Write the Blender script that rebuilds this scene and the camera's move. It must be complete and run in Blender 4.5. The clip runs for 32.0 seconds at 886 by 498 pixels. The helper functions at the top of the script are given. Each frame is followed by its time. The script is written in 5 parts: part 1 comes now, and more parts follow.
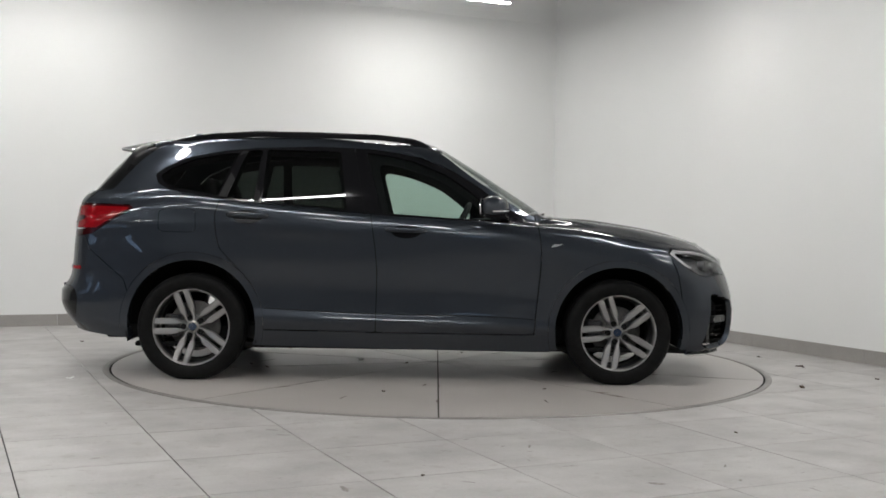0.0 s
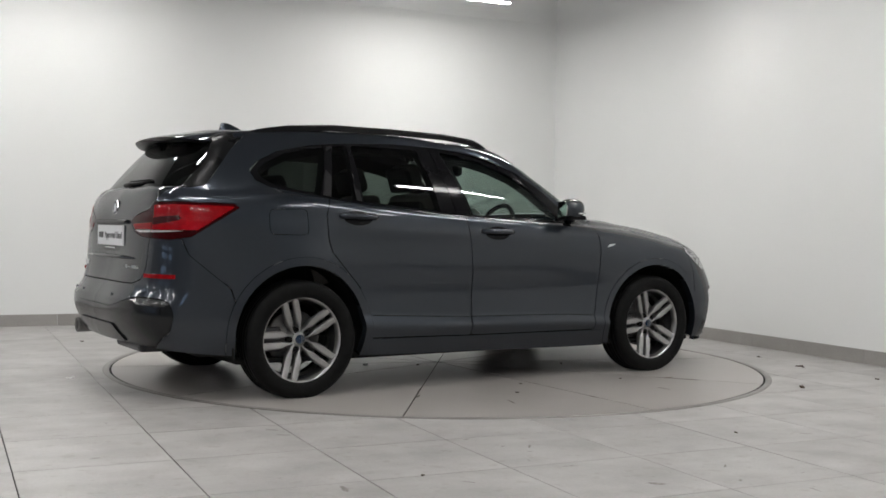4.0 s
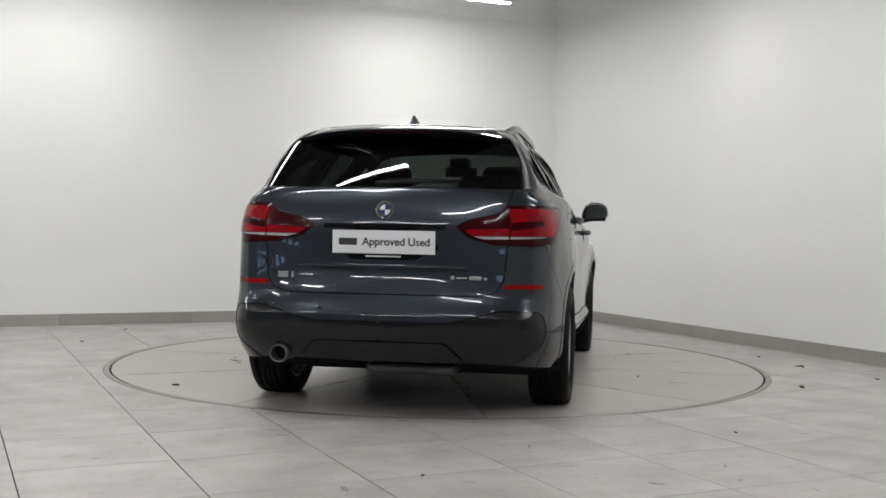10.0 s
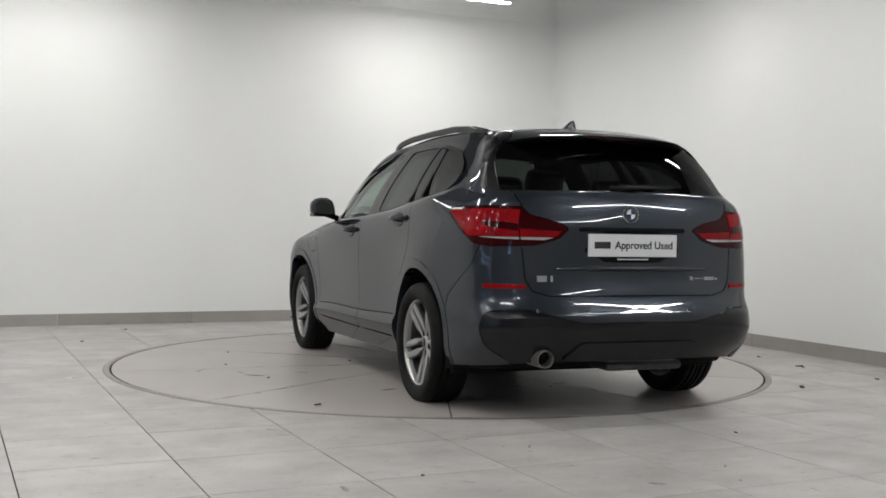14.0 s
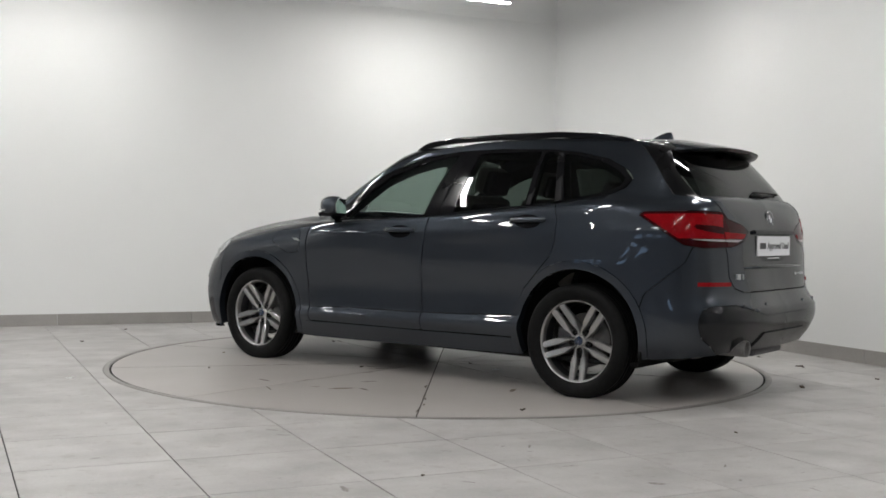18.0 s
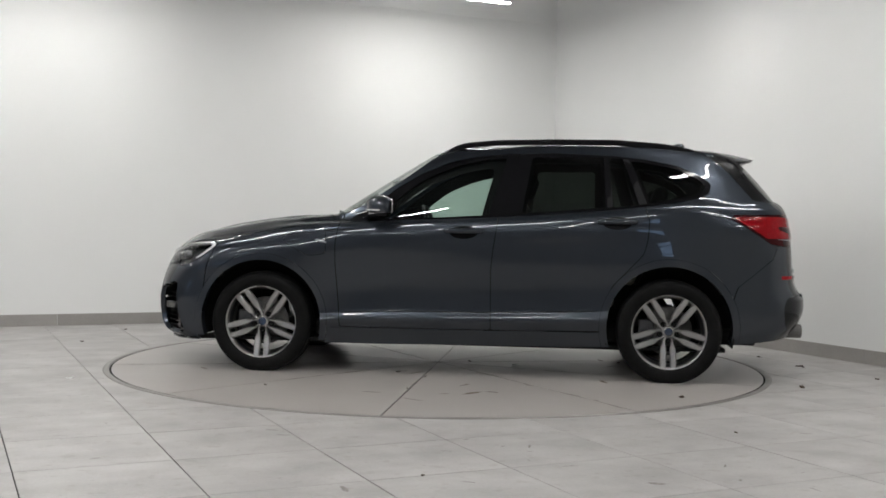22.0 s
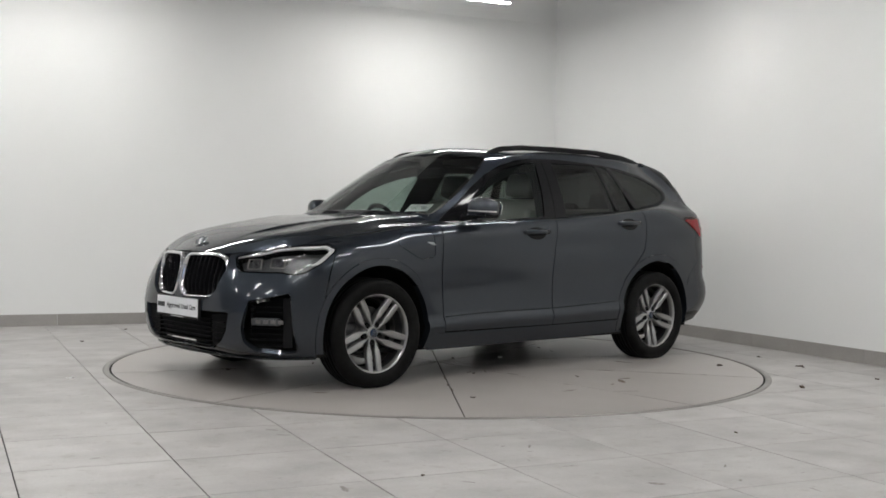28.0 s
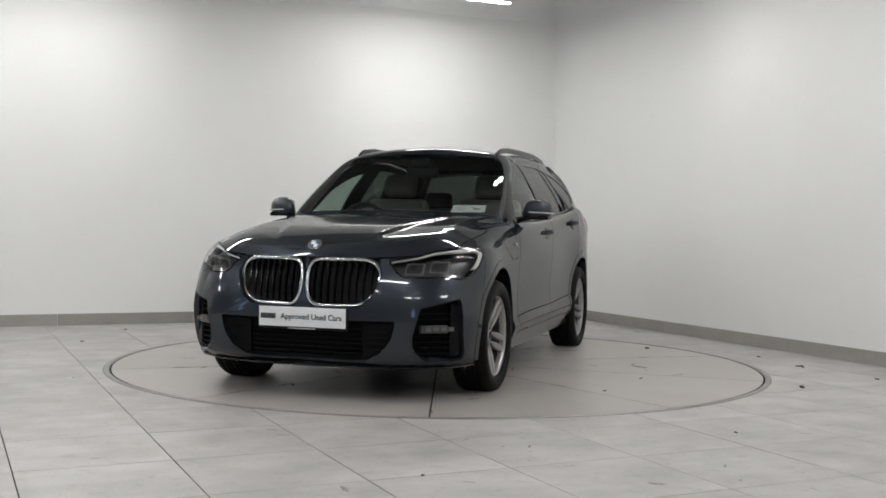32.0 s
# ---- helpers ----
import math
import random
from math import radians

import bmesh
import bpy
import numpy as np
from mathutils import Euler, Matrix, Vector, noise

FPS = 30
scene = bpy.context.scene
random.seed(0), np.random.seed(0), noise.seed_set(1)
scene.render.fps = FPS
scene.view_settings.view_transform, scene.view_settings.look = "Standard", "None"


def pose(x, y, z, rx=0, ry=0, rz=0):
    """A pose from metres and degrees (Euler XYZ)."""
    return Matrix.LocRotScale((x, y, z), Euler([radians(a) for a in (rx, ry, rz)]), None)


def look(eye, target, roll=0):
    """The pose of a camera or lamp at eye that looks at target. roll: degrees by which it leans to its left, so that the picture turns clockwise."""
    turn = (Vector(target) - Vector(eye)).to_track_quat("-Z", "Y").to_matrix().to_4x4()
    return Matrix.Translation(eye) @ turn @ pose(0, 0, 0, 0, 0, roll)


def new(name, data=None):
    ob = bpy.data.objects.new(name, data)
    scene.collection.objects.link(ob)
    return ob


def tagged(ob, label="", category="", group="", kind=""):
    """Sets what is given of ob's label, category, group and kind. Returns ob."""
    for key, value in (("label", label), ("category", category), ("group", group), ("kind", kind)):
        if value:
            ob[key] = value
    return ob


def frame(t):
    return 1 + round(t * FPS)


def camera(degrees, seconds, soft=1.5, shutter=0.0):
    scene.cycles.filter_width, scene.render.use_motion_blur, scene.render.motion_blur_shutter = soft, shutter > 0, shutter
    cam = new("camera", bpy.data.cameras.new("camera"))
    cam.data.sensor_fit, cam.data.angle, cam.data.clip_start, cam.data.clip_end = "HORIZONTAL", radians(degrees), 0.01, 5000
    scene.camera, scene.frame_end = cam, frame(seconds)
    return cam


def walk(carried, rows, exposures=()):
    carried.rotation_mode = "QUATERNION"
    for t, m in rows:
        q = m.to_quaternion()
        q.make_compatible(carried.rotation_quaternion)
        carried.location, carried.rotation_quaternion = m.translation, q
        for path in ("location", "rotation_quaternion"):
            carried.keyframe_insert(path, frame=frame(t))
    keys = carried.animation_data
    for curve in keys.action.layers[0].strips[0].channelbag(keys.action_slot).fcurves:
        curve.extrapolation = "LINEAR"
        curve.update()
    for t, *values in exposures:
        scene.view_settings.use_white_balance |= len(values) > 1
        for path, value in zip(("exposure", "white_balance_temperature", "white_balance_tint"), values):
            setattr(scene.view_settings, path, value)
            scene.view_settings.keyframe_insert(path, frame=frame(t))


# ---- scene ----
# ---- camera and its stand ----
EYE = Vector((0.0, -7.738, 0.974))
AIM = EYE + Vector((0.00302, 0.99979, -0.02048))
STAND = look(EYE, AIM, 0.973)
cam = camera(44.77, 32.0, soft=1.7)
walk(cam, [(0, STAND), (32, STAND)], exposures=[(0, 0.0), (32, 0.0)])

# ---- light ----
ROOM = 24.9            # the room's axes are turned by this against the camera's
NORTH, EAST, SOUTH, WEST, CEIL = 3.50, 3.04, -11.0, -12.0, 4.0
HANG = 3.255          # height of the lamps' backs
LAMP_POWER = 99.0
DAY_POWER = 2.6
LAMP_ROWS = (2.42, 0.2, -2.0, -4.2, -6.4)
LAMP_COLS = (1.12, -2.35, -5.8, -9.25)
LAMP_LENGTH = 1.45

world = bpy.data.worlds.new("hall_world")
world.use_nodes = True
world.node_tree.nodes["Background"].inputs[0].default_value = (0.5, 0.55, 0.6, 1)
world.node_tree.nodes["Background"].inputs[1].default_value = 0.05
scene.world = world

# the turning of the table and of the car on it
TURN_START, TURN_RATE = 1.31, 7.8374
CX, CY = 0.226, 0.150      # the table's axis in the car's own measures


# ---- materials ----
def surface(name, color, rough=0.5, metal=0.0, grain=(60.0, 0.06), stain=(2.0, 0.08), bump=0.0, bump_scale=200.0,
            coat=0.0, rough_var=0.05, spec=0.5, per_piece=0.0, streak=None, edge=None, dirt=()):
    m = bpy.data.materials.new(name)
    m.use_nodes = True
    nt = m.node_tree
    b = nt.nodes["Principled BSDF"]
    tc = nt.nodes.new("ShaderNodeTexCoord")
    src = tc.outputs["Object"]
    if per_piece:
        info = nt.nodes.new("ShaderNodeObjectInfo")
        sc = nt.nodes.new("ShaderNodeVectorMath"); sc.operation = "MULTIPLY_ADD"
        cmb = nt.nodes.new("ShaderNodeCombineXYZ")
        mul = nt.nodes.new("ShaderNodeMath"); mul.operation = "MULTIPLY"; mul.inputs[1].default_value = 37.0
        nt.links.new(info.outputs["Random"], mul.inputs[0])
        nt.links.new(mul.outputs[0], cmb.inputs[0]); nt.links.new(mul.outputs[0], cmb.inputs[1])
        sc.inputs[1].default_value = (1, 1, 1)
        nt.links.new(src, sc.inputs[0]); nt.links.new(cmb.outputs[0], sc.inputs[2])
        src = sc.outputs[0]

    def noise_at(scale, detail=4.0, stretch=None):
        n = nt.nodes.new("ShaderNodeTexNoise")
        n.inputs["Scale"].default_value = scale
        n.inputs["Detail"].default_value = detail
        if stretch:
            mp = nt.nodes.new("ShaderNodeMapping"); mp.inputs["Scale"].default_value = stretch
            nt.links.new(src, mp.inputs[0]); nt.links.new(mp.outputs[0], n.inputs["Vector"])
        else:
            nt.links.new(src, n.inputs["Vector"])
        return n.outputs["Fac"]

    def centred(fac, amount):
        r = nt.nodes.new("ShaderNodeMapRange")
        r.inputs[1].default_value, r.inputs[2].default_value = 0.3, 0.7
        r.inputs[3].default_value, r.inputs[4].default_value = 1 - amount, 1 + amount
        nt.links.new(fac, r.inputs[0])
        return r.outputs[0]

    fac = centred(noise_at(grain[0]), grain[1])
    others = [centred(noise_at(stain[0], 6.0), stain[1])]
    if streak:
        others.append(centred(noise_at(streak[0], 5.0, streak[2]), streak[1]))
    if per_piece:
        others.append(centred(info.outputs["Random"], per_piece))
    for o in others:
        k = nt.nodes.new("ShaderNodeMath"); k.operation = "MULTIPLY"
        nt.links.new(fac, k.inputs[0]); nt.links.new(o, k.inputs[1])
        fac = k.outputs[0]
    mix = nt.nodes.new("ShaderNodeVectorMath"); mix.operation = "SCALE"
    mix.inputs[0].default_value = color
    nt.links.new(fac, mix.inputs["Scale"])
    colour = mix.outputs[0]
    for scale, lo, hi, amount, tint in dirt:
        r = nt.nodes.new("ShaderNodeMapRange")
        r.inputs[1].default_value, r.inputs[2].default_value, r.inputs[4].default_value = lo, hi, amount
        nt.links.new(noise_at(scale, 9.0), r.inputs[0])
        d = nt.nodes.new("ShaderNodeMix"); d.data_type = "RGBA"
        d.inputs[7].default_value = (*tint, 1)
        nt.links.new(r.outputs[0], d.inputs[0]); nt.links.new(colour, d.inputs[6])
        colour = d.outputs[2]
    nt.links.new(colour, b.inputs["Base Color"])
    if edge:
        b.inputs["Specular Tint"].default_value = (*edge, 1)
    rr = nt.nodes.new("ShaderNodeMapRange")
    rr.inputs[1].default_value, rr.inputs[2].default_value = 0.3, 0.7
    rr.inputs[3].default_value, rr.inputs[4].default_value = max(rough - rough_var, 0.01), rough + rough_var
    nt.links.new(noise_at(stain[0] * 3, 5.0), rr.inputs[0])
    nt.links.new(rr.outputs[0], b.inputs["Roughness"])
    b.inputs["Metallic"].default_value = metal
    b.inputs["Specular IOR Level"].default_value = spec
    b.inputs["Coat Weight"].default_value = coat
    b.inputs["Coat Roughness"].default_value = 0.02
    if bump:
        bp = nt.nodes.new("ShaderNodeBump"); bp.inputs["Strength"].default_value = bump
        bp.inputs["Distance"].default_value = 0.002
        nt.links.new(noise_at(bump_scale, 6.0), bp.inputs["Height"])
        nt.links.new(bp.outputs[0], b.inputs["Normal"])
    return m


def glowing(name, color, strength):
    m = bpy.data.materials.new(name)
    m.use_nodes = True
    nt = m.node_tree
    nt.nodes.remove(nt.nodes["Principled BSDF"])
    e = nt.nodes.new("ShaderNodeEmission")
    e.inputs[0].default_value, e.inputs[1].default_value = (*color, 1), strength
    nt.links.new(e.outputs[0], nt.nodes["Material Output"].inputs[0])
    return m


def pane(name, tint, gloss_rough=0.0, ior=1.5):
    """Thin tinted glass: what it lets through takes the tint, and the gloss follows Fresnel."""
    m = bpy.data.materials.new(name)
    m.use_nodes = True
    nt = m.node_tree
    nt.nodes.remove(nt.nodes["Principled BSDF"])
    t, g = nt.nodes.new("ShaderNodeBsdfTransparent"), nt.nodes.new("ShaderNodeBsdfGlossy")
    w, x = nt.nodes.new("ShaderNodeLayerWeight"), nt.nodes.new("ShaderNodeMixShader")
    p, f = nt.nodes.new("ShaderNodeMath"), nt.nodes.new("ShaderNodeMath")
    w.inputs[0].default_value = 0.5
    p.operation, f.operation = "POWER", "MULTIPLY_ADD"
    p.inputs[1].default_value = 5.0
    r0 = ((ior - 1) / (ior + 1)) ** 2 * 1.2
    f.inputs[1].default_value, f.inputs[2].default_value = 0.8 - r0, r0
    nt.links.new(w.outputs["Facing"], p.inputs[0]); nt.links.new(p.outputs[0], f.inputs[0])
    t.inputs[0].default_value = (*tint, 1)
    g.inputs["Roughness"].default_value = gloss_rough
    nt.links.new(f.outputs[0], x.inputs[0]); nt.links.new(t.outputs[0], x.inputs[1]); nt.links.new(g.outputs[0], x.inputs[2])
    nt.links.new(x.outputs[0], nt.nodes["Material Output"].inputs[0])
    return m


PAINT = surface("metallic_paint", (0.0345, 0.0408, 0.0505), 0.305, 0.73, grain=(900.0, 0.12), stain=(1.2, 0.03), coat=0.88, rough_var=0.01, spec=0.05, edge=(0.12, 0.12, 0.13))
GLOSS_BLACK = surface("gloss_black", (0.007, 0.007, 0.008), 0.10, 0.0, spec=0.16, rough_var=0.02)
SATIN_BLACK = surface("satin_black_plastic", (0.010, 0.010, 0.011), 0.5, 0.0, spec=0.16, bump=0.15, bump_scale=500)
DARK_PLASTIC = surface("dark_grained_plastic", (0.0065, 0.0065, 0.007), 0.65, 0.0, spec=0.06, bump=0.2, bump_scale=500)
BUMPER_BLACK = surface("bumper_black", (0.0075, 0.0080, 0.0092), 0.20, 0.0, spec=0.35)
MATT_BLACK = surface("matt_black", (0.011, 0.011, 0.011), 0.9, spec=0.12)
RUBBER = surface("tyre_rubber", (0.0055, 0.0055, 0.0055), 0.6, 0.0, spec=0.12, grain=(40.0, 0.2), stain=(6.0, 0.25), bump=0.3, bump_scale=150)
RIM_METAL = surface("alloy_wheel", (0.37, 0.367, 0.363), 0.34, 0.9, grain=(400, 0.02), stain=(8.0, 0.04), coat=0.3)
RIM_DARK = surface("alloy_wheel_inside", (0.09, 0.09, 0.095), 0.4, 0.8, grain=(200, 0.1), stain=(8.0, 0.2))
STEEL = surface("brake_steel", (0.20, 0.195, 0.19), 0.6, 0.9, grain=(120, 0.15), stain=(9.0, 0.2))
CHROME = surface("chrome", (0.62, 0.63, 0.64), 0.10, 1.0, grain=(80, 0.03), stain=(5.0, 0.03), rough_var=0.03)
SATIN_METAL = surface("satin_aluminium", (0.45, 0.46, 0.47), 0.35, 0.9)
PLATE_WHITE = surface("plate_white", (0.72, 0.73, 0.75), 0.35, 0.0, grain=(200, 0.02), stain=(5, 0.04))
PRINT = surface("dark_print", (0.02, 0.022, 0.026), 0.5)
RED_LENS = surface("red_lens", (0.225, 0.003, 0.006), 0.15, 0.0, spec=0.10, coat=0.14, grain=(60, 0.10), stain=(9, 0.15))
DARK_RED_LENS = surface("dark_red_lens", (0.030, 0.0016, 0.0024), 0.15, 0.0, spec=0.10, coat=0.14)
LAMP_WHITE = surface("clear_lens_strip", (0.58, 0.57, 0.57), 0.25, 0.0, coat=1.0)
LAMP_STRIP = surface("tail_lamp_strip", (0.36, 0.33, 0.33), 0.25, 0.0, coat=1.0)
SURROUND = surface("window_surround", (0.0065, 0.0065, 0.007), 0.28, 0.0, spec=0.10, rough_var=0.02)
LAMP_BOWL = surface("lamp_inside", (0.085, 0.087, 0.09), 0.35, 0.6)
HUB_BLUE = surface("hub_cap_blue", (0.006, 0.018, 0.05), 0.25, 0.0, coat=0.6)
BADGE_BLUE = surface("badge_blue", (0.012, 0.045, 0.14), 0.2, 0.0, coat=1.0)
CREAM = surface("cream_leather", (0.15, 0.142, 0.130), 0.5, 0.0, bump=0.2, bump_scale=300)
TRIM_DARK = surface("dark_interior", (0.014, 0.014, 0.015), 0.65, 0.0, spec=0.2, bump=0.2, bump_scale=300)
PAPER = surface("paper", (0.88, 0.89, 0.87), 0.6)
GLASS_FRONT = pane("windscreen_glass", (0.37, 0.425, 0.40))
GLASS_SIDE = pane("side_glass", (0.62, 0.74, 0.69))
GLASS_DARK = pane("privacy_glass", (0.125, 0.145, 0.132))
GLASS_REAR = pane("rear_window_glass", (0.10, 0.11, 0.105))
GLASS_LAMP = pane("lamp_cover", (0.90, 0.91, 0.92))
HALL_GREY = surface("grey_wall", (0.40, 0.41, 0.43), 0.8, 0.0, grain=(180, 0.02), stain=(0.6, 0.06))
HALL_DARK = surface("dark_wall", (0.20, 0.20, 0.21), 0.8, 0.0, grain=(180, 0.02), stain=(0.6, 0.06))
WALL = surface("painted_wall", (0.785, 0.79, 0.78), 0.8, 0.0, grain=(180, 0.012), stain=(0.6, 0.025), bump=0.12, bump_scale=260)
CEILING = surface("painted_ceiling", (0.16, 0.16, 0.162), 0.85, 0.0, grain=(150, 0.015), stain=(0.5, 0.03))
SKIRT = surface("skirting_tile", (0.31, 0.295, 0.28), 0.4, 0.0, grain=(90, 0.05), stain=(3.0, 0.08), per_piece=0.05)
TILE = surface("floor_tile", (0.392, 0.380, 0.370), 0.40, 0.0, dirt=((4.0, .52, .78, .30, (.23, .205, .185)), (13.0, .58, .70, .30, (.21, .18, .15)), (34.0, .66, .74, .40, (.14, .12, .10))), grain=(70, 0.05), stain=(2.6, 0.18), bump=0.04, bump_scale=60,
               per_piece=0.02, streak=(2.0, 0.05, (0.6, 4.0, 1.0)), rough_var=0.03, spec=0.4)
TABLE_TILE = surface("turntable_deck", (0.378, 0.354, 0.336), 0.31, 0.0, grain=(90, 0.02), stain=(0.8, 0.045), bump=0.0,
                     per_piece=0.03, rough_var=0.02, spec=0.42)
GROUT = surface("grout", (0.030, 0.025, 0.022), 0.9)
RUST = surface("rusty_base", (0.036, 0.023, 0.016), 0.9, 0.0, grain=(50, 0.3), stain=(3.0, 0.5))
RING_METAL = surface("ring_metal", (0.26, 0.245, 0.23), 0.4, 0.5, grain=(60, 0.12), stain=(4.0, 0.15))
SCUFF = surface("tile_scuff", (0.27, 0.25, 0.235), 0.6, 0.0, spec=0.12, grain=(120, 0.25), stain=(25, 0.2))
GRIME = surface("dark_grime", (0.13, 0.105, 0.085), 0.7, 0.0, spec=0.04, grain=(90, 0.3), stain=(25, 0.3))
DIRT = surface("dried_dirt", (0.20, 0.165, 0.135), 0.7, 0.0, spec=0.04, grain=(90, 0.2), stain=(25, 0.25))
LEAF = surface("dry_leaf", (0.06, 0.04, 0.025), 0.8)
LAMP_GLOW = glowing("lamp_diffuser", (1.0, 0.988, 0.968), LAMP_POWER)
DAY_GLOW = glowing("daylight", (0.45, 0.66, 1.0), DAY_POWER)


# ---- mesh helpers ----
def part(name, bm, material, parent=None, label="", smooth=False):
    me = bpy.data.meshes.new(name)
    bm.to_mesh(me)
    bm.free()
    for p in me.polygons:
        p.use_smooth = smooth
    me.materials.append(material)
    ob = new(name, me)
    if parent:
        ob.parent = parent
    return tagged(ob, label)


def box(bm, lo, hi, bevel=0.0, m=None):
    r = bmesh.ops.create_cube(bm, size=1.0)
    vs = r["verts"]
    for v in vs:
        v.co = Vector([lo[i] + (v.co[i] + 0.5) * (hi[i] - lo[i]) for i in range(3)])
    if bevel:
        es = list({e for v in vs for e in v.link_edges})
        out = bmesh.ops.bevel(bm, geom=es, offset=bevel, segments=2, affect="EDGES", profile=0.5)
        vs = list({v for f in out["faces"] for v in f.verts} | {v for v in vs if v.is_valid})
    if m:
        bmesh.ops.transform(bm, matrix=m, verts=vs)
    return vs


def revolve(bm, profile, segs=64, axis="Y", closed=False):
    """A ring of (radius, along) points turned about an axis."""
    rings = []
    for k in range(segs):
        a = 2 * math.pi * k / segs
        c, s = math.cos(a), math.sin(a)
        ring = []
        for r, h in profile:
            p = (r * c, h, r * s) if axis == "Y" else ((r * c, r * s, h) if axis == "Z" else (h, r * c, r * s))
            ring.append(bm.verts.new(p))
        rings.append(ring)
    n = len(profile)
    for k in range(segs):
        a, b = rings[k], rings[(k + 1) % segs]
        for i in range(n if closed else n - 1):
            j = (i + 1) % n
            bm.faces.new((a[i], a[j], b[j], b[i]))
    bmesh.ops.recalc_face_normals(bm, faces=bm.faces)


def outline(points, r=0.02, steps=4):
    """A polygon with rounded corners."""
    out, n = [], len(points)
    for i in range(n):
        p, a, b = Vector(points[i]), Vector(points[i - 1]), Vector(points[(i + 1) % n])
        ka, kb = min(r, (a - p).length * 0.45), min(r, (b - p).length * 0.45)
        s, e = p + (a - p).normalized() * ka, p + (b - p).normalized() * kb
        for k in range(steps + 1):
            t = k / steps
            out.append(tuple((1 - t) ** 2 * s + 2 * t * (1 - t) * p + t * t * e))
    return out


def plate(bm, pts, place, depth, bevel=0.0):
    """A flat outline given thickness; place(a, b, d) puts the outline's point at depth d."""
    lo = [bm.verts.new(place(a, b, 0.0)) for a, b in pts]
    hi = [bm.verts.new(place(a, b, depth)) for a, b in pts]
    n = len(pts)
    for i in range(n):
        bm.faces.new((lo[i], lo[(i + 1) % n], hi[(i + 1) % n], hi[i]))
    bm.faces.new(lo[::-1]); top = bm.faces.new(hi)
    bmesh.ops.recalc_face_normals(bm, faces=bm.faces)
    if bevel:
        bmesh.ops.bevel(bm, geom=list(top.edges), offset=bevel, segments=2, affect="EDGES", profile=0.5)


def tube(bm, path, radius, segs=10, flat=1.0):
    rings = []
    n = len(path)
    for i, p in enumerate(path):
        p = Vector(p)
        d = (Vector(path[min(i + 1, n - 1)]) - Vector(path[max(i - 1, 0)])).normalized()
        side = d.cross(Vector((0, 0, 1)))
        side = side.normalized() if side.length > 1e-4 else Vector((1, 0, 0))
        up = side.cross(d)
        rr = radius[i] if isinstance(radius, (list, tuple)) else radius
        rings.append([bm.verts.new(p + side * rr * math.cos(2 * math.pi * k / segs) + up * rr * flat * math.sin(2 * math.pi * k / segs)) for k in range(segs)])
    for a, b in zip(rings, rings[1:]):
        for k in range(segs):
            bm.faces.new((a[k], a[(k + 1) % segs], b[(k + 1) % segs], b[k]))
    bm.faces.new(rings[0][::-1]); bm.faces.new(rings[-1])
    bmesh.ops.recalc_face_normals(bm, faces=bm.faces)


# ---- sheets that can be cut along curves ----
class Sheet:
    """Points (rows of x, y, z, u, v) and faces."""
    def __init__(self, pts, faces):
        self.pts, self.faces = pts, faces

    def clip(self, f):
        """What lies where f < 0; edges across zero are cut there."""
        pts, val = [tuple(p) for p in self.pts], list(map(float, f))
        out, cut = [], {}
        for face in self.faces:
            inside = [val[i] < 0 for i in face]
            if all(inside):
                out.append(face)
                continue
            if not any(inside):
                continue
            new_face, n = [], len(face)
            for k in range(n):
                a, b = face[k], face[(k + 1) % n]
                if val[a] < 0:
                    new_face.append(a)
                if (val[a] < 0) != (val[b] < 0):
                    key = (a, b) if a < b else (b, a)
                    if key not in cut:
                        i, j = key
                        t = val[i] / (val[i] - val[j])
                        cut[key] = len(pts)
                        pts.append(tuple(p + t * (q - p) for p, q in zip(pts[i], pts[j])))
                        val.append(0.0)
                    new_face.append(cut[key])
            if len(new_face) >= 3:
                out.append(tuple(new_face))
        used = sorted({i for fc in out for i in fc})
        back = {o: i for i, o in enumerate(used)}
        arr = np.array([pts[i] for i in used]) if used else np.zeros((0, 5))
        return Sheet(arr, [tuple(back[i] for i in fc) for fc in out])

    def split(self, f, gap=0.0):
        f = np.asarray(f)
        return self.clip(f + gap), self.clip(gap - f)

    def col(self, k):
        return self.pts[:, "xyzuv".index(k)]


def inside(a, b, poly, r=0.0):
    """Signed distance of the points (a, b) from a polygon: negative inside."""
    p = np.stack([a, b], 1)
    q = np.array(poly, float)
    d = np.full(len(p), 1e9)
    odd = np.zeros(len(p), bool)
    for i in range(len(q)):
        s, e = q[i - 1], q[i]
        w, se = p - s, e - s
        t = np.clip((w @ se) / max(se @ se, 1e-12), 0, 1)
        d = np.minimum(d, np.hypot(*(w - t[:, None] * se).T))
        hit = (s[1] > p[:, 1]) != (e[1] > p[:, 1])
        with np.errstate(divide="ignore", invalid="ignore"):
            xx = s[0] + (p[:, 1] - s[1]) / (e[1] - s[1]) * (e[0] - s[0])
        odd ^= hit & (p[:, 0] < xx)
    return np.where(odd, -d, d) - r


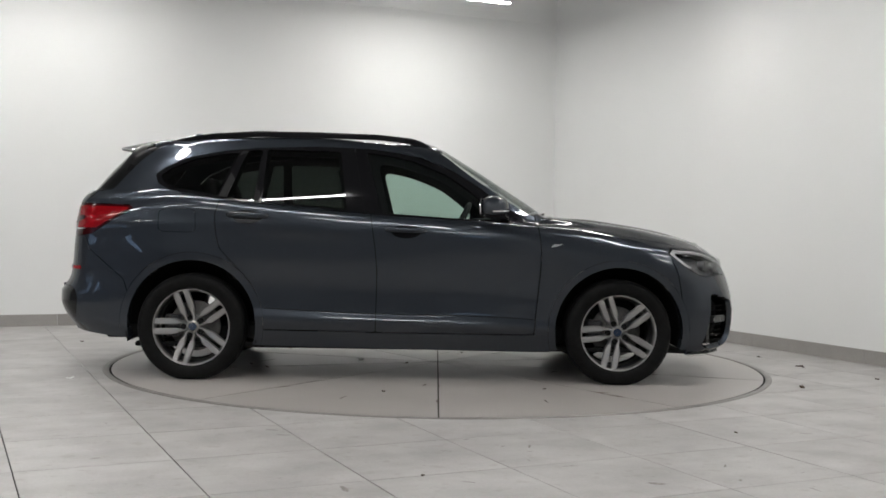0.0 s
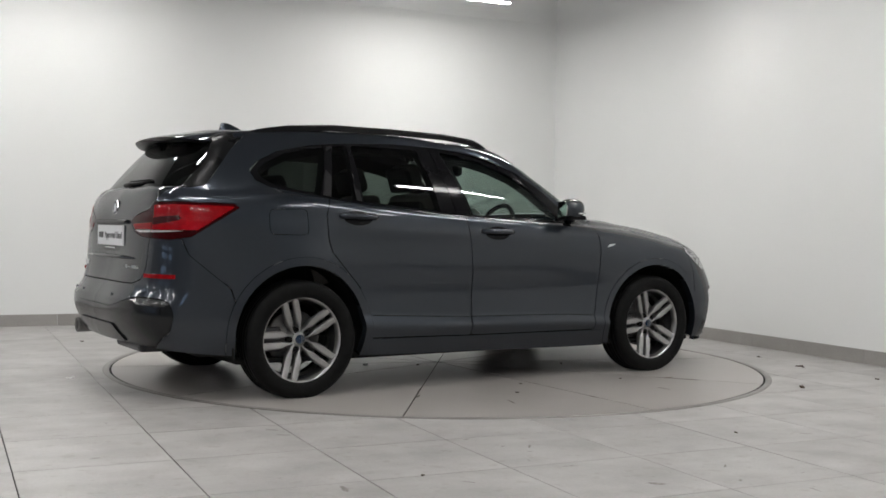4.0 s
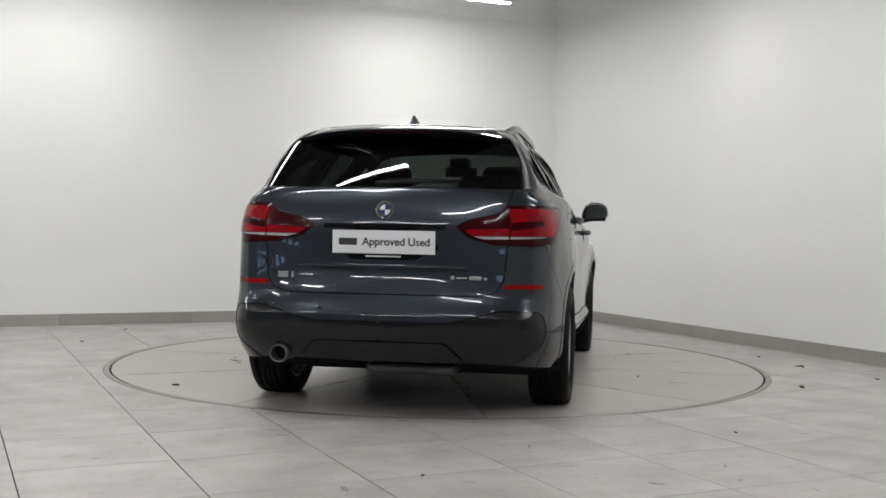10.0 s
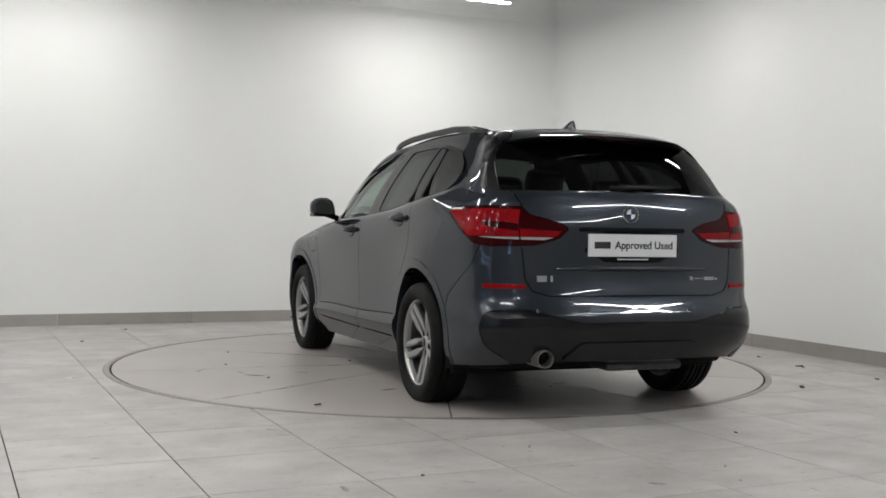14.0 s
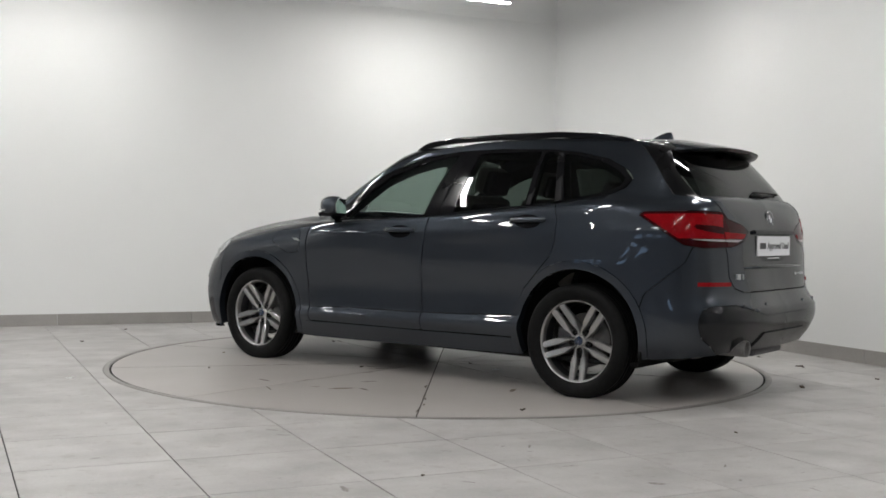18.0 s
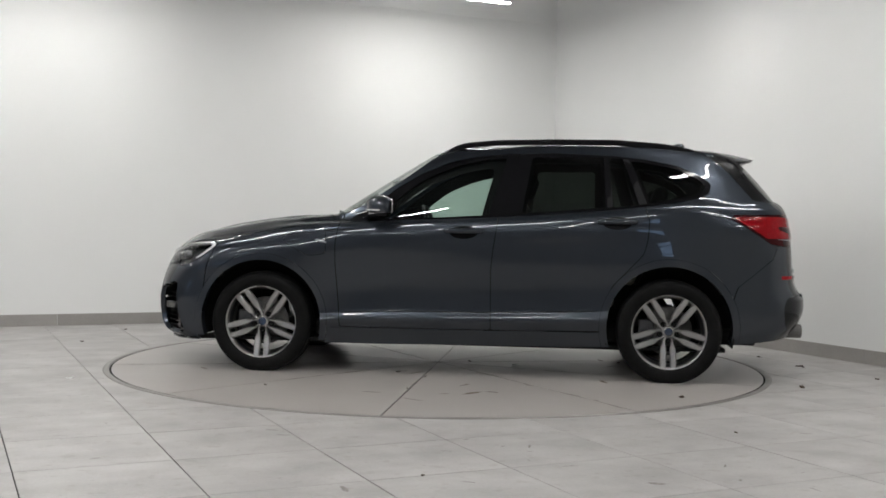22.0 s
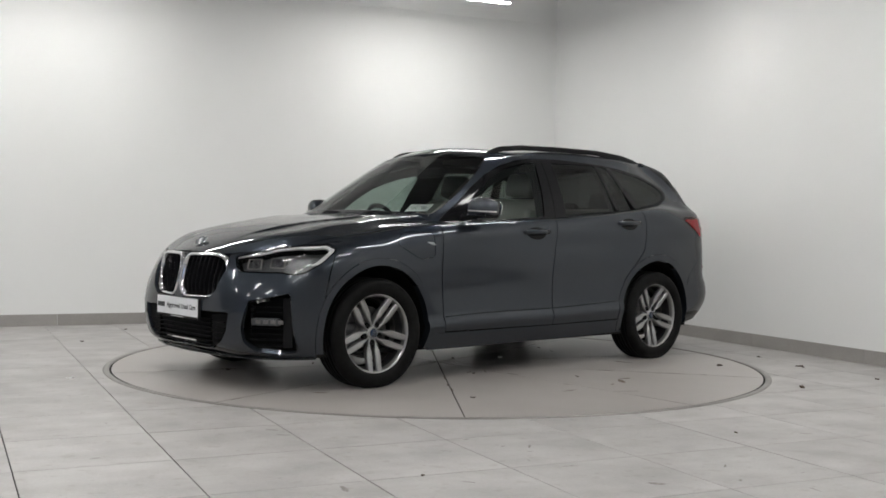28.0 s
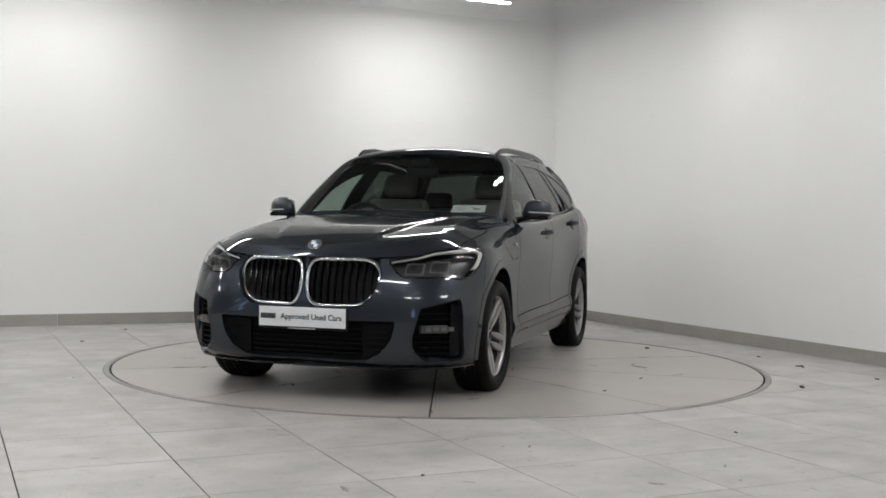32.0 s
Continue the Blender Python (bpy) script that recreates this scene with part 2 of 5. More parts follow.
def sheet_object(name, sheet, material, parent, side=0, label="", rim=0.010, lift=0.0):
    """side 0: both halves welded into one; 1: the left half; -1: the right half. The border is folded inwards."""
    P = sheet.pts[:, :3].copy()
    F = list(sheet.faces)
    if len(F) == 0:
        return None
    N = np.zeros_like(P)
    for fc in F:
        a, b, c = P[fc[0]], P[fc[1]], P[fc[-1]]
        nn = np.cross(b - a, c - a)
        for i in fc:
            N[i] += nn
    N /= np.maximum(np.linalg.norm(N, axis=1), 1e-12)[:, None]
    P = P + N * lift
    count = {}
    for fc in F:
        for k in range(len(fc)):
            a, b = fc[k], fc[(k + 1) % len(fc)]
            count[(a, b)] = count.get((a, b), 0) + 1
    verts = [tuple(p) for p in P]
    faces = list(F)
    if rim:
        dup = {}
        for (a, b) in list(count):
            if (b, a) in count or (abs(P[a][1]) < 1e-4 and abs(P[b][1]) < 1e-4):
                continue
            for i in (a, b):
                if i not in dup:
                    dup[i] = (len(verts), len(verts) + 1)
                    verts.append(tuple(P[i])); verts.append(tuple(P[i] - N[i] * rim))
            faces.append((dup[b][0], dup[a][0], dup[a][1], dup[b][1]))
    sets = []
    if side >= 0:
        sets.append((verts, faces))
    if side <= 0:
        sets.append(([(x, -y, z) for x, y, z in verts], [fc[::-1] for fc in faces]))
    me = bpy.data.meshes.new(name)
    vs, fs = [], []
    for v, f in sets:
        k = len(vs)
        vs += v
        fs += [tuple(i + k for i in fc) for fc in f]
    me.from_pydata(vs, [], fs)
    if side == 0:
        bm = bmesh.new(); bm.from_mesh(me)
        mid = [v for v in bm.verts if abs(v.co.y) < 1e-4]
        bmesh.ops.remove_doubles(bm, verts=mid, dist=1e-4)
        bm.to_mesh(me); bm.free()
    for p in me.polygons:
        p.use_smooth = True
    me.materials.append(material)
    ob = new(name, me)
    if parent:
        ob.parent = parent
    return tagged(ob, label)


# ---- the car's body: lines that run from the nose's middle round the side to the tail's middle ----
def cubic(ts, P, t):
    """Natural cubic spline through the rows of P at ts."""
    n = len(ts)
    h = np.diff(ts)
    A, R = np.zeros((n, n)), np.zeros((n, P.shape[1]))
    A[0, 0] = A[-1, -1] = 1
    for i in range(1, n - 1):
        A[i, i - 1], A[i, i], A[i, i + 1] = h[i - 1], 2 * (h[i - 1] + h[i]), h[i]
        R[i] = 6 * ((P[i + 1] - P[i]) / h[i] - (P[i] - P[i - 1]) / h[i - 1])
    M = np.linalg.solve(A, R)
    k = np.clip(np.searchsorted(ts, t, side="right") - 1, 0, n - 2)
    a, b, hh = (ts[k + 1] - t)[:, None], (t - ts[k])[:, None], h[k][:, None]
    return (M[k] * a ** 3 + M[k + 1] * b ** 3) / (6 * hh) + (P[k] / hh - M[k] * hh / 6) * a + (P[k + 1] / hh - M[k + 1] * hh / 6) * b


def hermite(P, per, creases=()):
    """Smooth curve through the rows of P, per steps in each span; at the creases the slope may jump."""
    n = len(P)
    h = np.maximum(np.linalg.norm(np.diff(P, axis=0), axis=1), 1e-5)
    d = np.diff(P, axis=0) / h[:, None]
    lo, hi = np.zeros_like(P), np.zeros_like(P)
    for i in range(n):
        if i in (0, n - 1) or i in creases:
            lo[i], hi[i] = d[max(i - 1, 0)], d[min(i, n - 2)]
        else:
            lo[i] = hi[i] = (h[i] * d[i - 1] + h[i - 1] * d[i]) / (h[i - 1] + h[i])
    out = []
    for i in range(n - 1):
        for k in range(per[i]):
            t = k / per[i]
            a, b = 2 * t ** 3 - 3 * t ** 2 + 1, t ** 3 - 2 * t ** 2 + t
            out.append(a * P[i] + b * h[i] * hi[i] + (1 - a) * P[i + 1] + (t ** 3 - t ** 2) * h[i] * lo[i + 1])
    out.append(P[-1])
    return np.array(out)


BODY_LINES = []


def line(front, side, rear):
    """front: nose middle to the corner (4 points); side: along the flank (7); rear: corner to the tail's middle (3)."""
    BODY_LINES.append(np.array(list(front) + list(side) + list(rear), float))


# lower edge
line([(2.09, 0, .19), (2.07, .35, .19), (2.01, .58, .19), (1.89, .76, .19)],
     [(1.74, .86, .195), (1.335, .86, .20), (.83, .835, .195), (-.19, .835, .205), (-1.0, .845, .22), (-1.45, .86, .24), (-1.78, .825, .255)],
     [(-2.03, .73, .28), (-2.16, .50, .30), (-2.20, 0, .30)])
# lower bumper and door bottom
line([(2.17, 0, .25), (2.15, .35, .25), (2.09, .60, .25), (1.97, .78, .26)],
     [(1.77, .872, .29), (1.335, .890, .30), (.83, .878, .30), (-.19, .872, .305), (-1.0, .878, .315), (-1.45, .892, .32), (-1.81, .852, .33)],
     [(-2.09, .755, .36), (-2.21, .50, .37), (-2.235, 0, .37)])
# rocker crease
line([(2.195, 0, .36), (2.175, .35, .36), (2.115, .62, .36), (1.995, .79, .37)],
     [(1.79, .880, .39), (1.335, .892, .34), (.83, .894, .352), (-.19, .894, .374), (-1.0, .896, .395), (-1.45, .898, .42), (-1.83, .858, .43)],
     [(-2.13, .770, .46), (-2.245, .50, .47), (-2.26, 0, .47)])
# hollow over the crease
line([(2.20, 0, .47), (2.18, .35, .47), (2.12, .625, .47), (1.995, .80, .475)],
     [(1.79, .882, .48), (1.335, .885, .39), (.83, .876, .400), (-.19, .875, .425), (-1.0, .878, .455), (-1.45, .890, .475), (-1.84, .857, .52)],
     [(-2.13, .765, .53), (-2.245, .50, .54), (-2.255, 0, .54)])
# middle of the doors, top of the rear bumper
line([(2.195, 0, .58), (2.17, .35, .58), (2.10, .62, .58), (1.98, .79, .58)],
     [(1.78, .880, .59), (1.335, .897, .60), (.83, .877, .58), (-.19, .873, .60), (-1.0, .878, .62), (-1.45, .895, .65), (-1.84, .853, .62)],
     [(-2.08, .765, .62), (-2.19, .50, .62), (-2.205, 0, .625)])
line([(2.18, 0, .69), (2.145, .35, .69), (2.06, .61, .685), (1.945, .775, .685)],
     [(1.76, .882, .695), (1.335, .905, .72), (.83, .889, .73), (-.19, .884, .74), (-1.0, .887, .76), (-1.45, .90, .77), (-1.84, .850, .74)],
     [(-2.055, .755, .71), (-2.16, .50, .70), (-2.178, 0, .70)])
# bonnet's leading edge
line([(2.14, 0, .79), (2.09, .35, .785), (1.985, .60, .80), (1.865, .745, .820)],
     [(1.70, .850, .832), (1.335, .888, .845), (.83, .894, .855), (-.19, .886, .86), (-1.0, .884, .875), (-1.45, .888, .89), (-1.84, .848, .87)],
     [(-2.05, .75, .855), (-2.145, .50, .845), (-2.16, 0, .845)])
# shoulder
line([(2.05, 0, .858), (2.0, .33, .868), (1.90, .55, .884), (1.78, .685, .888)],
     [(1.60, .79, .888), (1.29, .84, .908), (.83, .870, .935), (-.19, .874, .960), (-1.0, .872, .99), (-1.45, .866, 1.0), (-1.82, .832, 1.0)],
     [(-2.025, .735, 1.0), (-2.13, .50, 1.0), (-2.15, 0, 1.0)])
line([(1.76, 0, .958), (1.72, .30, .962), (1.64, .50, .966), (1.55, .62, .960)],
     [(1.42, .71, .950), (1.19, .768, .962), (.79, .826, .982), (-.19, .832, 1.035), (-1.0, .828, 1.10), (-1.45, .818, 1.14), (-1.78, .775, 1.12)],
     [(-2.01, .692, 1.115), (-2.09, .46, 1.12), (-2.11, 0, 1.125)])
line([(1.36, 0, 1.022), (1.33, .28, 1.024), (1.27, .46, 1.024), (1.20, .58, 1.016)],
     [(1.12, .66, 1.002), (.99, .725, .992), (.745, .798, .998), (-.19, .803, 1.05), (-1.0, .798, 1.115), (-1.45, .788, 1.158), (-1.77, .745, 1.15)],
     [(-1.985, .662, 1.15), (-2.07, .45, 1.155), (-2.085, 0, 1.16)])
# foot of the glass
line([(.955, 0, 1.078), (.94, .28, 1.072), (.908, .50, 1.060), (.870, .640, 1.044)],
     [(.825, .698, 1.028), (.770, .738, 1.012), (.695, .772, 1.012), (-.19, .780, 1.066), (-1.0, .773, 1.13), (-1.44, .756, 1.175), (-1.72, .720, 1.185)],
     [(-1.945, .638, 1.18), (-2.035, .44, 1.185), (-2.055, 0, 1.19)])
line([(.55, 0, 1.325), (.54, .26, 1.317), (.518, .48, 1.303), (.49, .598, 1.286)],
     [(.42, .652, 1.262), (.31, .676, 1.240), (.18, .684, 1.225), (-.23, .681, 1.27), (-1.0, .676, 1.315), (-1.42, .672, 1.325), (-1.66, .636, 1.33)],
     [(-1.82, .604, 1.325), (-1.925, .40, 1.33), (-1.945, 0, 1.335)])
line([(.28, 0, 1.495), (.265, .25, 1.485), (.245, .45, 1.472), (.218, .552, 1.458)],
     [(.14, .596, 1.446), (.02, .602, 1.442), (-.10, .588, 1.450), (-.36, .564, 1.468), (-.95, .578, 1.472), (-1.36, .590, 1.450), (-1.57, .575, 1.440)],
     [(-1.745, .556, 1.432), (-1.81, .37, 1.448), (-1.835, 0, 1.458)])
# edge of the roof
line([(.175, 0, 1.535), (.16, .24, 1.526), (.135, .42, 1.514), (.10, .512, 1.504)],
     [(.0, .548, 1.498), (-.12, .556, 1.499), (-.22, .540, 1.507), (-.43, .526, 1.528), (-.95, .538, 1.532), (-1.32, .545, 1.512), (-1.50, .528, 1.497)],
     [(-1.645, .505, 1.487), (-1.705, .33, 1.498), (-1.73, 0, 1.504)])
line([(-.05, 0, 1.552), (-.06, .20, 1.547), (-.09, .30, 1.540), (-.14, .36, 1.534)],
     [(-.20, .395, 1.530), (-.28, .42, 1.530), (-.36, .43, 1.533), (-.54, .438, 1.538), (-.95, .438, 1.538), (-1.22, .425, 1.526), (-1.36, .39, 1.516)],
     [(-1.45, .34, 1.514), (-1.52, .23, 1.522), (-1.54, 0, 1.528)])
line([(-.35, 0, 1.560), (-.36, .08, 1.560), (-.38, .12, 1.558), (-.41, .14, 1.557)],
     [(-.44, .155, 1.556), (-.48, .165, 1.556), (-.54, .17, 1.556), (-.64, .17, 1.557), (-.90, .17, 1.556), (-1.05, .165, 1.550), (-1.12, .15, 1.546)],
     [(-1.17, .13, 1.545), (-1.20, .09, 1.547), (-1.21, 0, 1.549)])


def body_sheet():
    # fuller flanks between the shoulder and the roof, flatter bonnet and windscreen
    for i, P in enumerate(BODY_LINES):
        P[:, 1] += np.interp(P[:, 2], [.86, .95, 1.05, 1.20, 1.32, 1.42, 1.48], [0, .010, .030, .036, .034, .016, 0]) * np.clip(P[:, 1] / .6, 0, 1) * np.interp(P[:, 0], [-.4, .5], [.72, 1.0])
        if i in (5, 6, 7, 8, 9):
            P[-3, :2] += (-.018, .010)
            P[-2, 0] -= .008
        if i in (7, 8, 9, 10):
            P[:3, 2] -= np.array([.016, .016, .009]) * (0.6 if i in (7, 10) else 1)
        if i in (10, 11, 12):
            P[:3, 0] -= np.array([.030, .028, .016])
        if i in (12, 13, 14, 15):
            P[-5:, 2] += np.array([.003, .007, .011, .011, .011]) * (0.5 if i == 12 else 1)
        if i in (10, 11, 12):
            P[-4, 1] += .008
            P[-3, :2] += (-.010, .024)
    L = BODY_LINES
    ref = (L[3] + L[6]) / 2
    knots = np.concatenate([[0], np.cumsum(np.linalg.norm(np.diff(ref[:, :2], axis=0), axis=1))])
    flip = np.array([1, -1, 1])
    full = np.concatenate([-knots[2:0:-1], knots, 2 * knots[-1] - knots[-2:-4:-1]])
    us = np.unique(np.concatenate([np.linspace(knots[i], knots[i + 1], max(5, int((knots[i + 1] - knots[i]) / 0.016)) + 1) for i in range(len(knots) - 1)]).round(6))
    rows = []
    for P in L:
        Q = np.concatenate([P[2:0:-1] * flip, P, P[-2:-4:-1] * flip])
        rows.append(cubic(full, Q, us))
    rows = np.array(rows)                       # lines x us x 3
    per = [5, 6, 6, 6, 7, 7, 6, 9, 6, 6, 14, 10, 5, 9, 9]
    grid = np.array([hermite(rows[:, i], per, creases=(3, 10)) for i in range(len(us))])
    vs = np.concatenate([i + np.arange(p) / p for i, p in enumerate(per)] + [[len(L) - 1]])
    nu, nv = grid.shape[:2]
    X, Y = grid[:, :, 0], np.abs(grid[:, :, 1])
    ridge = np.interp(X, [.9, 1.3, 2.0], [.56, .47, .27])
    step = np.clip((ridge - Y) / 0.032 + 0.5, 0, 1)
    fade = np.clip((vs - 7.0) / 1.0, 0, 1) * np.clip((9.9 - vs) / 0.8, 0, 1)
    grid[:, :, 2] += 0.013 * step * step * (3 - 2 * step) * (fade * fade * (3 - 2 * fade))[None, :] * (X > 0.6)
    grid[0, :, 1] = grid[-1, :, 1] = 0.0
    pts = np.concatenate([grid.reshape(-1, 3), np.repeat(us, nv)[:, None], np.tile(vs, nu)[:, None]], 1)
    faces = [(i * nv + j, (i + 1) * nv + j, (i + 1) * nv + j + 1, i * nv + j + 1) for i in range(nu - 1) for j in range(nv - 1)]
    # the cap over the last ring, closed to the middle line
    top = []
    for i in range(nu):
        p = pts[i * nv + nv - 1].copy()
        p[1] = 0.0; p[2] += 0.002; p[4] = len(L)
        top.append(p)
    base = len(pts)
    pts = np.concatenate([pts, np.array(top)])
    for i in range(nu - 1):
        faces.append((i * nv + nv - 1, (i + 1) * nv + nv - 1, base + i + 1, base + i))
    lead = grid[:, int(sum(per[:6]))]           # the bonnet's leading edge, used to find u

    def U(x, y):
        return float(us[np.argmin(np.hypot(lead[:, 0] - x, lead[:, 1] - y))])
    return Sheet(pts, faces), U


BODY, U = body_sheet()
AXLE_F, AXLE_R, HUB_Z, TRACK = 1.335, -1.335, 0.325, 0.785
GAP = 0.0033

# outlines on the body
GLASSHOUSE = [(-1.50, 1.185), (-1.35, 1.158), (-1.18, 1.133), (-.91, 1.105), (-.58, 1.080), (-.22, 1.048), (.28, 1.024), (.64, 1.012), (.765, 1.008),
              (.69, 1.062), (.585, 1.125), (.45, 1.230), (.27, 1.338), (.10, 1.408), (-.07, 1.448), (-.27, 1.470), (-.60, 1.478), (-.99, 1.460), (-1.18, 1.438),
              (-1.39, 1.395), (-1.54, 1.325), (-1.595, 1.275), (-1.575, 1.225)]
FRONT_PANE = [(-.16, 1.062), (.28, 1.036), (.55, 1.030), (.42, 1.175), (.25, 1.300), (.05, 1.385), (-.13, 1.425), (-.265, 1.440)]
FRONT_TRIM = outline([(-.105, 1.02), (.60, .985), (.39, 1.160), (.24, 1.268), (.06, 1.345), (-.10, 1.385), (-.195, 1.395)], 0.06)
REAR_PANE = [(-.39, 1.076), (-.445, 1.445), (-.905, 1.450), (-.915, 1.118)]
FIXED_PANE = [(-.965, 1.124), (-.945, 1.446), (-1.035, 1.438), (-1.125, 1.140)]
QUARTER_PANE = [(-1.20, 1.150), (-1.095, 1.425), (-1.18, 1.415), (-1.37, 1.375), (-1.50, 1.315), (-1.555, 1.272), (-1.54, 1.235), (-1.48, 1.203), (-1.35, 1.176)]
FRONT_DOOR = [(.81, 1.06), (.838, .85), (.836, .71), (.80, .308), (-.192, .308), (-.187, .69), (-.200, .83), (-.235, 1.06), (-.40, 1.30), (.40, 1.30)]
REAR_DOOR = [(-.235, 1.06), (-.200, .83), (-.187, .69), (-.192, .308), (-.895, .318), (-.91, .44), (-.97, .61), (-1.11, .76), (-1.165, .82), (-1.188, .90),
             (-1.198, 1.03), (-1.165, 1.14), (-1.10, 1.30), (-.3, 1.30)]


def arch(s, r):
    x, y, z = s.col("x"), s.col("y"), s.col("z")
    d = np.minimum(np.hypot(x - AXLE_F, z - 0.335), np.hypot(x - AXLE_R, z - 0.346)) - r
    return np.where(y > 0.55, d, np.maximum(d, 0.02))


def side(s, poly, r=0.0):
    return inside(s.col("x"), s.col("z"), poly, r)


def around(s, poly, r=0.0):
    return inside(s.col("u"), s.col("z"), poly, r)


def smooth_fit(terms, f):
    """The smooth surface nearest to f, as a sum of the given terms."""
    A = np.stack(terms, 1)
    return A @ np.linalg.lstsq(A, f, rcond=None)[0]


HEAD = [(.457, .782), (.49, .752), (.512, .724), (.555, .698), (.69, .697), (.82, .699), (.872, .687), (.945, .697), (1.0, .732), (1.045, .763), (1.11, .832),
        (1.02, .861), (.99, .859), (.852, .851), (.73, .836), (.62, .808)]


def build_car():
    car = new("car")
    tagged(car, "dark grey metallic SUV with black roof rails on a turntable", "car")
    s = BODY
    # wheel openings and their lips
    lip, s = s.split(arch(s, 0.446), 0.0012)
    lip = lip.clip(-arch(lip, np.where(lip.col("x") > 0, 0.402, 0.398)))
    lip = lip.clip(np.where(np.abs(lip.col("x")) < 1.335, 0.212, 0.225) - lip.col("z"))
    for k in (1, -1):
        for cut in (1, -1):
            sheet_object("wheel_arch_trim", lip.clip(-cut * lip.col("x")), PAINT, car, k, "body-coloured wheel arch trim", rim=0.05, lift=0.0025)
    # side glass
    house, s = s.split(np.where(s.col("y") > 0.4, side(s, GLASSHOUSE, 0.004), 1.0), 0.001)
    hx, hz, hy = house.col("x"), house.col("z"), house.col("y").copy()
    lean = 0.50 * (hz - 1.19) + 0.55 * (hz - 1.19) ** 2
    even = smooth_fit([hx ** 0, hx, hx ** 2, hx ** 3], hy + lean) - lean
    w = np.clip((0.42 - hx) / 0.35, 0, 1)
    w = w * w * (3 - 2 * w)
    house.pts[:, 1] = hy + (even - hy) * w
    inner = house
    for poly, keep in ((FRONT_TRIM, 0.0), (REAR_PANE, -.012), (FIXED_PANE, -.008), (QUARTER_PANE, -.02)):
        inner = inner.clip(-side(inner, poly, keep))
    for k in (1, -1):
        sheet_object("pillar_trim", inner, DARK_PLASTIC, car, k, "dark inside trim of the pillars", rim=0.0, lift=-0.035)
    frames = house
    for poly, mat_, word in ((FRONT_PANE, GLASS_SIDE, "clear greenish front side glass"), (REAR_PANE, GLASS_DARK, "dark tinted rear side glass"),
                             (FIXED_PANE, GLASS_DARK, "dark tinted fixed side glass"), (QUARTER_PANE, GLASS_DARK, "dark tinted quarter glass")):
        g, frames = frames.split(side(frames, poly, 0.006), 0.0)
        gx, gz = g.col("x"), g.col("z")
        g.pts[:, 1] = smooth_fit([gx ** 0, gx, gz, gx ** 2, gx * gz, gz ** 2], g.col("y"))
        for k in (1, -1):
            ob = sheet_object("side_window", g, mat_, car, k, word, rim=0.0, lift=-0.004)
            ob.visible_shadow = False
    seam = frames.col("x") - np.interp(frames.col("z"), [1.05, 1.47], [-.270, -.350])
    ahead, behind = frames.split(-seam, 0.0022)
    for k in (1, -1):
        sheet_object("window_frame", ahead, GLOSS_BLACK, car, k, "gloss black front window frame and pillars", rim=0.018)
        sheet_object("window_frame", behind, GLOSS_BLACK, car, k, "gloss black rear window frame and pillars", rim=0.018)
    # windscreen and rear window, by the lines that bound them
    ws_poly = [(-1, 10.10), (.90, 10.10), (1.00, 10.16), (1.02, 10.32), (.965, 10.8), (.945, 11.5), (.90, 11.95), (.80, 12.13), (.6, 12.16), (-1, 12.18)]
    screen, s = s.split(inside(s.col("u"), s.col("v") * 0.14, [(a, b * 0.14) for a, b in ws_poly], 0.004), 0.0015)
    sy, sz = screen.col("y") ** 2, screen.col("z")
    even = smooth_fit([sy ** 0, sz, sz ** 2, sy, sy * sz, sy ** 2], screen.col("x"))
    screen.pts[:, 0] = even
    ob = sheet_object("windscreen", screen, GLASS_FRONT, car, 0, "clear laminated windscreen", rim=0.0, lift=-0.003)
    ob.visible_shadow = False
    ue = U(-2.17, 0) + 1
    rw_poly = [(ue, 9.35), (U(-2.145, .50), 9.38), (U(-2.03, .765), 9.5), (U(-1.985, .795), 9.85), (U(-1.96, .808), 11.0), (U(-1.915, .828), 12.0), (U(-1.90, .835), 12.9), (U(-2.145, .5), 12.95), (ue, 12.95)]
    back, s = s.split(inside(s.col("u"), s.col("v") * 0.14, [(a, b * 0.14) for a, b in rw_poly], 0.004), 0.0015)
    gl_poly = [(ue, 9.5), (U(-2.145, .50), 9.53), (U(-2.06, .72), 9.7), (U(-2.05, .735), 11.0), (U(-2.06, .72), 12.0), (U(-2.145, .5), 12.35), (ue, 12.4)]
    glass, back = back.split(inside(back.col("u"), back.col("v") * 0.14, [(a, b * 0.14) for a, b in gl_poly], 0.006), 0.0)
    sy, sz = glass.col("y") ** 2, glass.col("z")
    even = smooth_fit([sy ** 0, sz, sz ** 2, sy, sy * sz, sy ** 2], glass.col("x"))
    glass.pts[:, 0] = even
    ob = sheet_object("rear_window", glass, GLASS_REAR, car, 0, "dark tinted rear window", rim=0.0, lift=-0.003)
    ob.visible_shadow = False
    sheet_object("rear_window_surround", back, SURROUND, car, 0, "gloss black surround of the rear window", rim=0.012)
    # lamps
    head = HEAD
    lens, s = s.split(around(s, head, 0.004), 0.002)
    tail = [(U(-2.155, .345), .978), (U(-2.152, .41), .925), (U(-2.14, .55), .892), (U(-2.05, .75), .885), (U(-1.97, .81), .900), (U(-1.86, .85), .985), (U(-1.745, .87), 1.060),
            (U(-1.78, .865), 1.078), (U(-2.04, .755), 1.084), (U(-2.11, .62), 1.080), (U(-2.125, .57), 1.040), (U(-2.15, .42), 1.008)]
    red, s = s.split(around(s, tail, 0.003), 0.002)
    # bonnet
    edge = np.interp(s.col("x"), [.7, .83, 1.0, 1.335, 1.6, 1.8, 2.2], [.700, .730, .755, .785, .775, .75, .70])
    fb = np.maximum(np.maximum(s.col("y") - edge, (6.12 - s.col("v")) * 0.06), (s.col("v") - 9.86) * 0.12)
